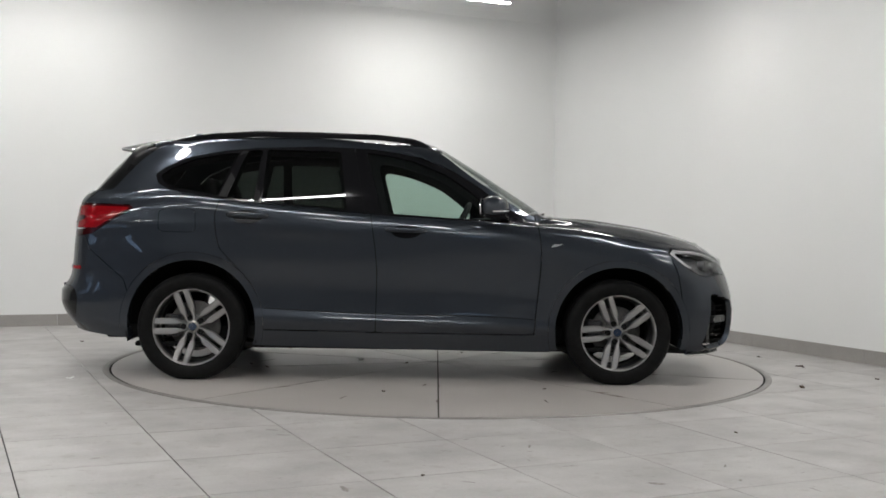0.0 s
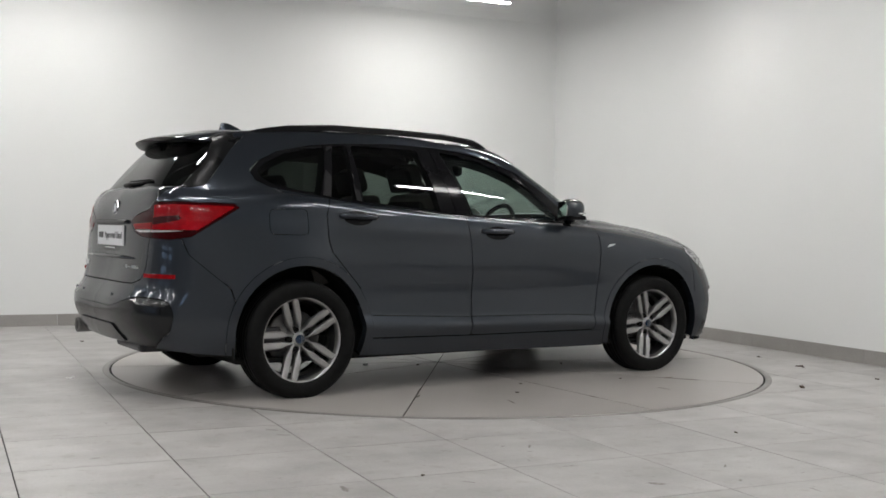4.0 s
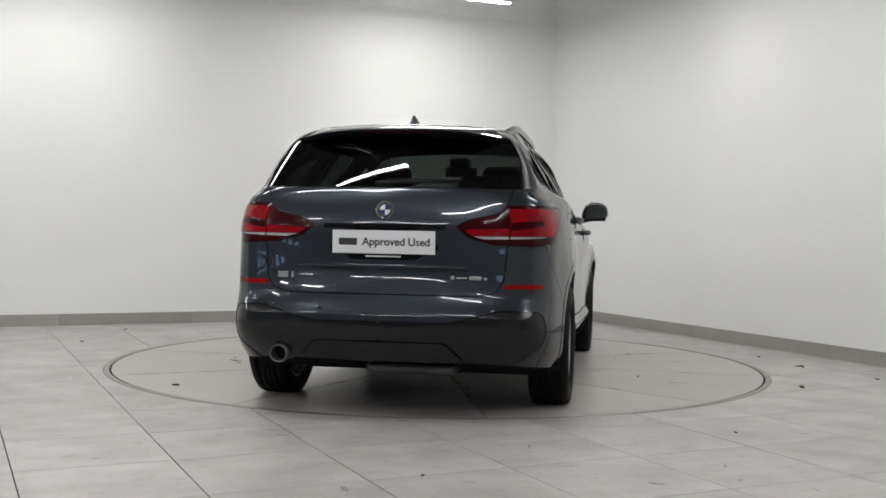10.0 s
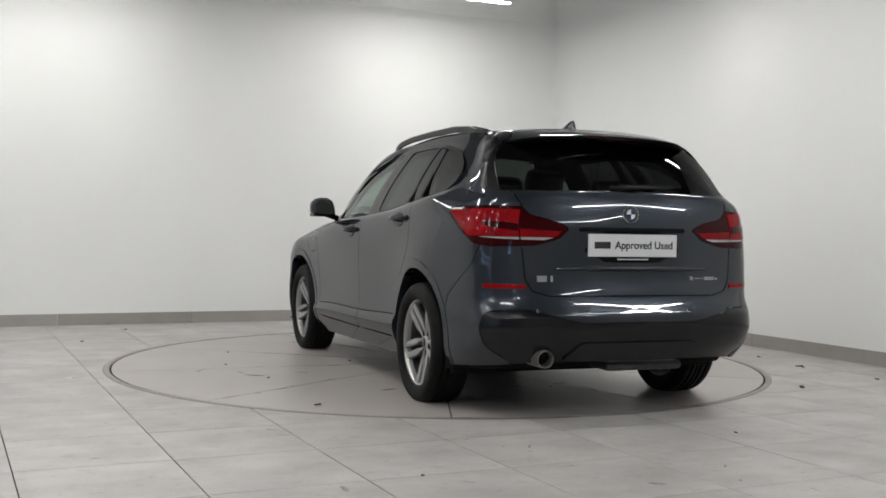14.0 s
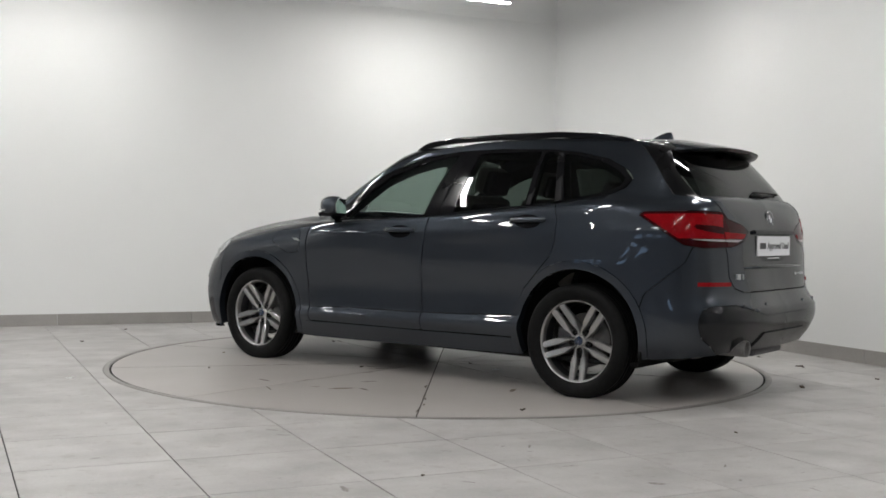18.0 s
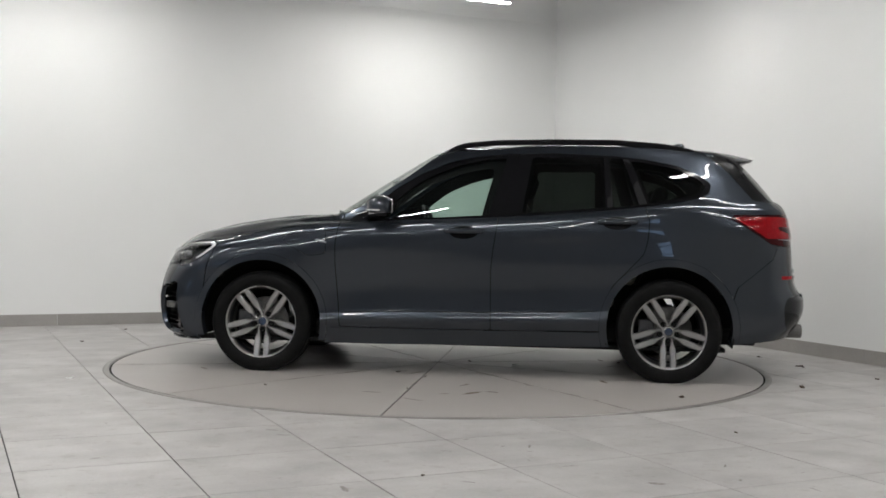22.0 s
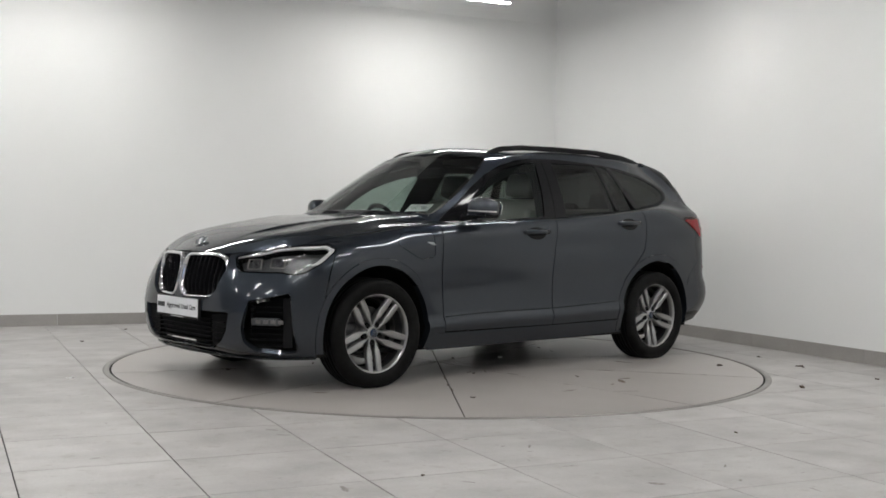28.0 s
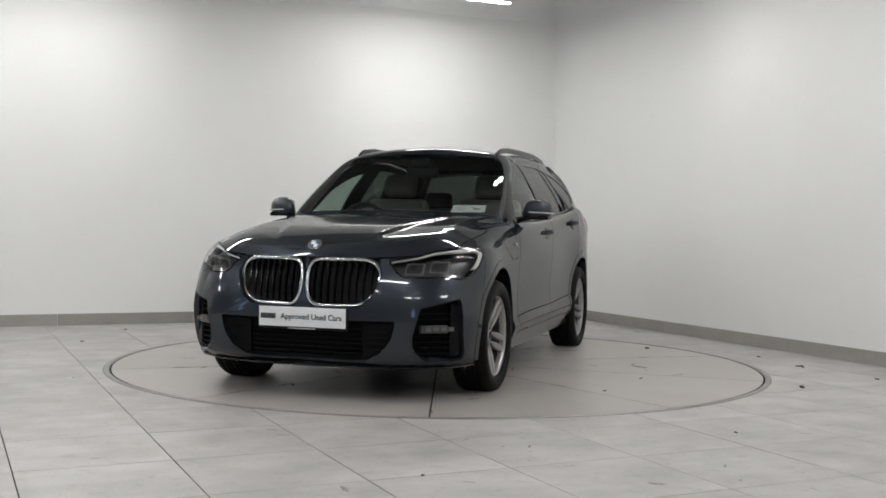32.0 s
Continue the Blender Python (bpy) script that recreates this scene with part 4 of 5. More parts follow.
def front_details():
    # lower intake: mesh bars, side fins
    for i in range(7):
        z = .245 + i * .026
        bm = bmesh.new()
        box(bm, (2.13, -.325, z), (2.155, .325, z + .007), 0.002)
        part("intake_bar", bm, DARK_PLASTIC, car)
    for k in (1, -1):
        bm = bmesh.new()
        pts = outline([(.338, .247), (.338, .443), (.512, .449), (.49, .36), (.44, .297)], 0.012)
        plate(bm, [(a * k, b) for a, b in pts], lambda a, b, d: (2.130 - 0.10 * (abs(a) - .33) - (0.02 if d == 0 else 0) + d, a, b), .02, 0.004)
        fin = part("intake_fin_panel", bm, DARK_PLASTIC, car, "black louvred panel beside the lower intake")
        for i in range(5):
            bm = bmesh.new()
            z = .265 + i * .032
            box(bm, (2.118, k * .36 - .0 if k > 0 else -.36 - min(.11, .06 + i * .02), z), (2.150, k * .36 + min(.11, .06 + i * .02) if k > 0 else -.36, z + .006), 0.002)
            part("louvre", bm, DARK_PLASTIC, fin)
        # corner intake: blade, fog lamp and mesh bars
        a = radians(38.5) * k
        m = Matrix.Translation((2.018, .708 * k, 0)) @ Matrix.Rotation(a, 4, "Z")
        bm = bmesh.new()
        box(bm, (-.07, .098 if k > 0 else -.160, .262), (-.022, .160 if k > 0 else -.098, .556), 0.010, m)
        part("intake_blade", bm, GLOSS_BLACK, car, "upright gloss black blade in the corner intake")
        bm = bmesh.new()
        box(bm, (-.04, -.082 if k > 0 else -.082, .392), (.002, .082 if k > 0 else .082, .433), 0.005, m)
        fog = part("fog_lamp", bm, LAMP_BOWL, car, "slim LED fog lamp")
        for i in range(4):
            bm = bmesh.new()
            y = (-.055 + i * .045)
            y = y if k > 0 else -y - .03
            box(bm, (.001, y, .402), (.007, y + .032, .424), 0.003, m)
            part("fog_lens", bm, STEEL, fog)
        for i in range(8):
            z = .275 + i * .031
            if abs(z - .41) < .032:
                continue
            bm = bmesh.new()
            box(bm, (-.040, -.10, z), (-.027, .10, z + .006), 0.001, m)
            part("intake_bar", bm, DARK_PLASTIC, car)
    # lower lip
    bm = bmesh.new()
    tube(bm, [(1.78, -.86, .205), (1.92, -.755, .198), (2.03, -.58, .195), (2.10, -.33, .195), (2.125, 0, .195), (2.10, .33, .195), (2.03, .58, .195), (1.92, .755, .198), (1.78, .86, .205)], 0.013, 8, 0.6)
    part("lower_lip", bm, BUMPER_BLACK, car, "black lower lip of the bumper", True)
    # plate
    bm = bmesh.new()
    box(bm, (2.185, -.268, .398), (2.204, .268, .522), 0.004)
    holder = part("plate_holder", bm, SATIN_BLACK, car, "black plate holder")
    bm = bmesh.new()
    box(bm, (2.203, -.260, .412), (2.2075, .260, .520), 0.002)
    pl = part("dealer_plate", bm, PLATE_WHITE, car, "white dealer plate with dark writing")
    put = Matrix.Translation((2.2078, .055, .467)) @ Matrix.Rotation(radians(90), 4, "Z") @ Matrix.Rotation(radians(90), 4, "X")
    lettering("Approved Used Cars", .0425, pl, PRINT, put)
    bm = bmesh.new()
    box(bm, (2.2076, -.250, .453), (2.2085, -.158, .482))
    part("print_bar", bm, PRINT, pl)
    bm = bmesh.new()
    box(bm, (2.204, -.08, .401), (2.2056, .08, .405))
    part("print_bar", bm, PLATE_WHITE, holder)
    roundel(Matrix.Translation((2.050, 0, .864)) @ Matrix.Rotation(radians(42), 4, "Y"), .041)


def roundel(m, r):
    """A round badge: chrome rim, dark ring, quarters of blue and white."""
    bm = bmesh.new()
    revolve(bm, [(.001, .002), (r * .95, .002), (r, .0045), (r * 1.04, .001), (r * 1.04, -.006)], 36, axis="Z")
    bmesh.ops.transform(bm, matrix=m, verts=bm.verts)
    b = part("badge", bm, CHROME, car, "round chrome-rimmed badge with blue and white quarters", True)
    bm = bmesh.new()
    revolve(bm, [(r * .60, .0032), (r * .92, .0032), (r * .93, .001)], 36, axis="Z")
    bmesh.ops.transform(bm, matrix=m, verts=bm.verts)
    part("badge_ring", bm, PRINT, b)
    for q in range(4):
        bm = bmesh.new()
        pts = [(0, 0)] + [(r * .58 * math.cos(a), r * .58 * math.sin(a)) for a in [radians(90 * q + 11.25 * i) for i in range(9)]]
        plate(bm, pts, lambda a, c, d: m @ Vector((a, c, .0022 + d)), .0012)
        part("badge_quarter", bm, BADGE_BLUE if q % 2 else PLATE_WHITE, b)


front_details()


def rear_details():
    tg = TAILGATE
    # recess, plate, grip
    bm = bmesh.new()
    pts = outline([(-.285, .805), (.285, .805), (.272, .972), (-.272, .972)], 0.012)
    plate(bm, pts, lambda a, b, d: (-2.152 - d * .6 + (b - .9) * .05, a, b), .012, 0.003)
    part("plate_recess", bm, GLOSS_BLACK, tg, "gloss black plate surround")
    bm = bmesh.new()
    box(bm, (-2.171, -.262, .836), (-2.163, .262, .952), 0.002)
    pl = part("dealer_plate", bm, PLATE_WHITE, tg, "white dealer plate with dark writing")
    put = Matrix.Translation((-2.1714, -.065, .894)) @ Matrix.Rotation(radians(-90), 4, "Z") @ Matrix.Rotation(radians(90), 4, "X")
    lettering("Approved Used", .054, pl, PRINT, put)
    bm = bmesh.new()
    box(bm, (-2.1722, .135, .877), (-2.1712, .228, .912))
    part("print_bar", bm, PRINT, pl)
    bm = bmesh.new()
    box(bm, (-2.170, -.09, .820), (-2.1655, .09, .8255))
    part("print_bar", bm, PLATE_WHITE, pl)
    bm = bmesh.new()
    box(bm, (-2.176, -.31, .962), (-2.130, .31, .985), 0.008)
    part("grip_strip", bm, GLOSS_BLACK, tg, "gloss black grip strip")
    bm = bmesh.new()
    tube(bm, [(-2.170, -.44, .772), (-2.186, -.25, .775), (-2.192, 0, .776), (-2.186, .25, .775), (-2.170, .44, .772)], [.006, .012, .013, .012, .006], 8, 0.8)
    part("gate_crease", bm, PAINT, tg, "", True)
    # type badges as plain bars
    for y0, y1, z0, z1 in ((.492, .545, .708, .738), (.462, .474, .708, .738)):
        bm = bmesh.new()
        x = skin_end((y0 + y1) / 2, .72, True)
        box(bm, (x - .006, y0, z0), (x + .004, y1, z1), 0.002, )
        part("type_badge", bm, SATIN_METAL, tg, "chrome type badge")
    for y0, y1, z0, z1 in ((-.362, -.344, .716, .734), (-.425, -.372, .722, .727), (-.496, -.436, .716, .733), (-.522, -.508, .716, .728)):
        bm = bmesh.new()
        x = skin_end((y0 + y1) / 2, .72, True)
        box(bm, (x - .005, y0, z0), (x + .004, y1, z1), 0.0015)
        part("type_badge", bm, SATIN_METAL, tg, "small chrome type badge")
    roundel(Matrix.Translation((skin_end(0, 1.055, True) - .002, 0, 1.055)) @ Matrix.Rotation(radians(-84), 4, "Y"), .044)
    # bumper: reflectors, sensors, diffuser, exhaust
    for k in (1, -1):
        bm = bmesh.new()
        n = 8
        prev = None
        for i in range(n + 1):
            y = .605 + .185 * i / n
            xs = [skin_end(y, z, True) for z in (.66, .685, .71)]
            x = sum(xs) / 3
            q = [bm.verts.new((x + .012, y * k, .672)), bm.verts.new((x - .006, y * k, .673)), bm.verts.new((x - .006, y * k, .695)), bm.verts.new((x + .012, y * k, .697))]
            if prev:
                for j in range(3):
                    bm.faces.new((prev[j], prev[j + 1], q[j + 1], q[j]))
            else:
                bm.faces.new(q)
            prev = q
        bm.faces.new(prev[::-1])
        bmesh.ops.recalc_face_normals(bm, faces=bm.faces)
        part("rear_reflector", bm, RED_LENS, car, "slim red reflector in the bumper")
        for y in (.30, .56):
            bm = bmesh.new()
            revolve(bm, [(.001, .003), (.009, .003), (.011, 0), (.012, -.004)], 16, axis="X")
            x = skin_end(y, .565, True)
            bmesh.ops.transform(bm, matrix=Matrix.Translation((x - .002, y * k, .565)) @ Matrix.Rotation(math.pi, 4, "Z"), verts=bm.verts)
            part("parking_sensor", bm, PAINT, car, "", True)
    bm = bmesh.new()
    revolve(bm, [(.036, .10), (.038, -.02), (.040, -.026), (.044, -.026), (.046, -.015), (.046, .14)], 40, axis="X")
    bmesh.ops.transform(bm, matrix=Matrix.Translation((-2.200, .520, .325)), verts=bm.verts)
    ex = part("exhaust_tip", bm, STEEL, car, "round chrome exhaust tip", True)
    bm = bmesh.new()
    revolve(bm, [(.001, .05), (.040, .05)], 32, axis="X")
    bmesh.ops.transform(bm, matrix=Matrix.Translation((-2.200, .520, .325)), verts=bm.verts)
    part("exhaust_inside", bm, MATT_BLACK, ex)
    # spoiler
    bm = bmesh.new()
    rows = []
    for i in range(25):
        y = -.598 + 1.196 * i / 24
        e = abs(y / .598)
        tip = -1.95 + .06 * e ** 2 + .20 * e ** 6
        zt = 1.479 - .030 * e ** 2.2 - .020 * e ** 6
        zr = 1.528 - .020 * e ** 2
        xr = -1.58 + .06 * e ** 3
        yr = y * (0.93)
        sec = [(xr, yr, zr), ((xr + tip) / 2, y * .97, (zr + zt) / 2 + .010), (tip + .03, y, zt + .004), (tip, y, zt - .006), (tip + .012, y, zt - .022), (tip + .10, y, zt - .030), (-1.72 + .08 * e ** 3, y * .97, zt - .018)]
        rows.append([bm.verts.new(p) for p in sec])
    lip = bmesh.new()
    low = [[lip.verts.new(v.co) for v in r[3:]] for r in rows]
    for a, b in zip(low, low[1:]):
        for j in range(3):
            lip.faces.new((a[j], a[j + 1], b[j + 1], b[j]))
    for a, b in zip(rows, rows[1:]):
        for j in range(3):
            bm.faces.new((a[j], a[j + 1], b[j + 1], b[j]))
    for r in (low[0], low[-1]):
        lip.faces.new(r)
    for r in (rows[0], rows[-1]):
        bm.faces.new(r[:4])
    bmesh.ops.recalc_face_normals(bm, faces=bm.faces)
    bmesh.ops.recalc_face_normals(lip, faces=lip.faces)
    sp = part("roof_spoiler", bm, PAINT, tg, "dark grey roof spoiler", True)
    part("spoiler_underside", lip, SURROUND, sp, "black underside of the spoiler", True)
    bm = bmesh.new()
    box(bm, (-1.942, -.17, 1.458), (-1.925, .17, 1.470), 0.003)
    part("brake_lamp", bm, DARK_RED_LENS, sp, "slim red high brake lamp")
    # wiper
    bm = bmesh.new()
    tube(bm, [(-2.055, .07, 1.190), (-2.062, -.04, 1.196), (-2.050, -.20, 1.200), (-2.030, -.33, 1.203)], [.020, .016, .010, .006], 8, 0.7)
    wp = part("rear_wiper", bm, SATIN_BLACK, tg, "black rear wiper arm", True)
    bm = bmesh.new()
    box(bm, (-2.050, -.36, 1.205), (-2.030, .02, 1.216), 0.003)
    part("wiper_blade", bm, MATT_BLACK, wp)
    # underside
    bm = bmesh.new()
    box(bm, (-2.10, -.36, .235), (-1.72, .10, .285), 0.02)
    part("heat_shield", bm, RIM_DARK, car, "bare metal heat shield under the tail")


rear_details()


ledge_ = BODY.pts[(np.abs(BODY.pts[:, 4] - 3) < 1e-6) & (np.abs(BODY.pts[:, 0]) < 1.1)]
ledge_ = ledge_[np.argsort(ledge_[:, 0])]
LEDGE = (ledge_[:, 0], ledge_[:, 1], ledge_[:, 2])


def sides():
    def mirror_head(k):
        bm = bmesh.new()
        rows = []
        for y, sx, sz, cx, cz in ((.845, .035, .030, .565, 1.065), (.870, .070, .055, .552, 1.095), (.910, .088, .066, .540, 1.105), (.960, .090, .066, .528, 1.105), (1.000, .078, .058, .520, 1.102), (1.025, .052, .040, .516, 1.098), (1.034, .015, .012, .515, 1.096)):
            ring = []
            for i in range(20):
                a = 2 * math.pi * i / 20
                c, s_ = math.cos(a), math.sin(a)
                c = math.copysign(abs(c) ** .75, c); s_ = math.copysign(abs(s_) ** .75, s_)
                x = cx + sx * c if c > 0 else cx + sx * .82 * c
                ring.append(bm.verts.new((x, y * k, cz + sz * s_)))
            rows.append(ring)
        for a, b in zip(rows, rows[1:]):
            for i in range(20):
                bm.faces.new((a[i], a[(i + 1) % 20], b[(i + 1) % 20], b[i]))
        bm.faces.new(rows[0]); bm.faces.new(rows[-1])
        bmesh.ops.recalc_face_normals(bm, faces=bm.faces)
        h = part("door_mirror", bm, PAINT, car, "door mirror with dark grey cap", True)
        bm = bmesh.new()
        pts = outline([(.875, 1.052), (1.005, 1.056), (1.018, 1.12), (.985, 1.152), (.885, 1.152)], 0.02)
        plate(bm, [(a * k, b) for a, b in pts], lambda a, b, d: (.462 - d - (abs(a) - .95) * .25, a, b), .006)
        part("mirror_glass", bm, CHROME, h, "mirror glass")
        bm = bmesh.new()
        tube(bm, [(.62, .815 * k, 1.030), (.60, .86 * k, 1.038), (.565, .91 * k, 1.048)], [.036, .028, .024], 10, 0.6)
        part("mirror_arm", bm, GLOSS_BLACK, h, "", True)
        bm = bmesh.new()
        box(bm, (.47, .88 if k > 0 else -1.02, 1.034), (.605, 1.02 if k > 0 else -.88, 1.062), 0.012)
        part("mirror_base", bm, GLOSS_BLACK, h)
        bm = bmesh.new()
        tube(bm, [(.628, .895 * k, 1.082), (.622, .95 * k, 1.080), (.605, 1.0 * k, 1.078), (.565, 1.035 * k, 1.076), (.52, 1.040 * k, 1.075)], .0045, 6)
        part("indicator", bm, LAMP_WHITE, h)

    for k in (1, -1):
        mirror_head(k)
        for which, x0, x1, z in (("front", -.135, .118, .947), ("rear", -1.122, -.868, 1.022)):
            d = DOORS[which, k]
            xm = (x0 + x1) / 2
            y = skin(xm, z)
            # black disc proud of the door: its colour stands for the recess's shade
            bm = bmesh.new()
            pts = [(xm + (.092) * math.cos(a), z - .006 + .042 * math.sin(a)) for a in np.linspace(0, 2 * math.pi, 28, endpoint=False)]
            lo_y, hi_y = skin(xm, z - .05), skin(xm, z + .04)
            plate(bm, pts, lambda a, b, dd: (a, (np.interp(b, [z - .05, z + .04], [lo_y, hi_y]) + .0035 + dd - abs(a - xm) * .01) * k, b), .003)
            part("handle_cup", bm, GLOSS_BLACK, d, "black disc painted as the shaded recess behind the handle")
            bm = bmesh.new()
            path = []
            for i in range(11):
                t = i / 10
                path.append((x0 + (x1 - x0) * t, (y + .004 + .034 * math.sin(math.pi * min(max((t * 1.15 - .07), 0), 1)) ** .6) * k, z + .006 - .004 * t))
            tube(bm, path, [.010] + [.0155] * 9 + [.010], 10, 1.15)
            part("door_handle", bm, PAINT, d, "dark grey grip handle", True)
        # seam over the rocker ledge
        for d, xa, xb in ((DOORS["front", k], .795, -.186), (DOORS["rear", k], -.198, -.885)):
            bm = bmesh.new()
            tube(bm, [(x, (np.interp(x, LEDGE[0], LEDGE[1]) + .0006) * k, np.interp(x, LEDGE[0], LEDGE[2])) for x in np.linspace(xa, xb, 24)], .0032, 6)
            part("ledge_seam", bm, MATT_BLACK, d, "", True)
        # fender badge
        y = skin(.925, .868)
        bm = bmesh.new()
        pts = outline([(.895, .857), (.940, .865), (.972, .880), (.918, .877)], 0.005)
        plate(bm, pts, lambda a, b, d: (a, (y + .001 + d + (a - .93) * .03) * k, b), .006, 0.002)
        part("fender_badge", bm, SATIN_METAL, car, "small chrome fender badge")
        # rails
        bm = bmesh.new()
        prof = [(.175, 1.468), (.14, 1.500), (.09, 1.526), (.02, 1.549), (-.2, 1.570), (-.6, 1.578), (-1.0, 1.577), (-1.3, 1.555), (-1.46, 1.528), (-1.53, 1.508)]
        ys = [.516, .522, .528, .530, .530, .534, .540, .540, .528, .516]
        rows = []
        for i in range(41):
            x = .165 - 1.695 * i / 40
            zt = np.interp(x, [p[0] for p in prof[::-1]], [p[1] for p in prof[::-1]])
            yy = np.interp(x, [p[0] for p in prof[::-1]], ys[::-1])
            rows.append([bm.verts.new((x, (yy + a) * k, zt - d)) for a, d in ((.005, .038), (.009, .016), (.008, .005), (.002, .0), (-.006, .004), (-.009, .016), (-.009, .038))])
        for a, b in zip(rows, rows[1:]):
            for j in range(6):
                bm.faces.new((a[j], a[j + 1], b[j + 1], b[j]))
        bm.faces.new(rows[0]); bm.faces.new(rows[-1][::-1])
        bmesh.ops.recalc_face_normals(bm, faces=bm.faces)
        rail = part("roof_rail", bm, GLOSS_BLACK, car, "gloss black roof rail", True)
        # strip between the rear door and the quarter glass
        bm = bmesh.new()
        pts = [(-1.035, 1.446), (-1.075, 1.440), (-1.185, 1.146), (-1.138, 1.138)]
        yv = [skin(a, b) for a, b in pts]
        lo = [bm.verts.new((a, (q - .004) * k, b)) for (a, b), q in zip(pts, yv)]
        hi = [bm.verts.new((a, (q + .004) * k, b)) for (a, b), q in zip(pts, yv)]
        bm.faces.new(hi); bm.faces.new(lo[::-1])
        for i in range(4):
            bm.faces.new((lo[i], lo[(i + 1) % 4], hi[(i + 1) % 4], hi[i]))
        bmesh.ops.recalc_face_normals(bm, faces=bm.faces)
        part("pillar_strip", bm, SATIN_BLACK, car, "satin grey pillar strip")
        bm = bmesh.new()
        pts = [(-.918, 1.455), (-.950, 1.453), (-.968, 1.122), (-.935, 1.118)]
        yv = [skin(a, b) for a, b in pts]
        lo = [bm.verts.new((a, (q - .006) * k, b)) for (a, b), q in zip(pts, yv)]
        hi = [bm.verts.new((a, (q + .002) * k, b)) for (a, b), q in zip(pts, yv)]
        bm.faces.new(hi); bm.faces.new(lo[::-1])
        for i in range(4):
            bm.faces.new((lo[i], lo[(i + 1) % 4], hi[(i + 1) % 4], hi[i]))
        bmesh.ops.recalc_face_normals(bm, faces=bm.faces)
        part("window_bar", bm, SATIN_BLACK, car, "satin black window bar")
    # aerial
    bm = bmesh.new()
    rows = []
    for z, x0, x1, w in ((1.522, -1.315, -1.515, .034), (1.545, -1.335, -1.512, .029), (1.566, -1.375, -1.506, .019), (1.583, -1.415, -1.500, .011), (1.592, -1.440, -1.496, .007), (1.596, -1.455, -1.490, .003)):
        ring = []
        for i in range(12):
            a = 2 * math.pi * i / 12
            ring.append(bm.verts.new(((x0 + x1) / 2 + (x0 - x1) / 2 * math.cos(a), w * math.sin(a), z)))
        rows.append(ring)
    for a, b in zip(rows, rows[1:]):
        for i in range(12):
            bm.faces.new((a[i], a[(i + 1) % 12], b[(i + 1) % 12], b[i]))
    bm.faces.new(rows[-1])
    bmesh.ops.recalc_face_normals(bm, faces=bm.faces)
    part("roof_aerial", bm, PAINT, car, "dark grey shark-fin aerial", True)
    # windscreen wipers
    for y0, y1 in ((-.55, .02), (.02, .60)):
        bm = bmesh.new()
        tube(bm, [(.905 - .12 * abs(y0), y0, 1.060 - .04 * abs(y0)), (.922, (y0 + y1) / 2, 1.072), (.905 - .10 * abs(y1), y1, 1.064 - .03 * abs(y1))], [.010, .008, .005], 6)
        part("wiper", bm, SATIN_BLACK, car, "black windscreen wiper", True)
    # papers behind the windscreen
    bm = bmesh.new()
    box(bm, (-.001, -.115, -.036), (.001, .115, .036), 0, Matrix.Translation((.722, .508, 1.098)) @ Matrix.Rotation(radians(-50), 4, "Y"))
    paper = part("windscreen_paper", bm, PAPER, car, "white paper discs behind the windscreen")
    for i, (a, b, w, h) in enumerate(((-.06, .006, .07, .006), (-.05, -.008, .05, .005), (.055, -.004, .05, .020), (.03, .012, .04, .006))):
        bm = bmesh.new()
        box(bm, (.0012, a - w / 2, b - h / 2), (.0018, a + w / 2, b + h / 2), 0, Matrix.Translation((.722, .508, 1.098)) @ Matrix.Rotation(radians(-50), 4, "Y"))
        part("print_bar", bm, SATIN_METAL, paper)


sides()


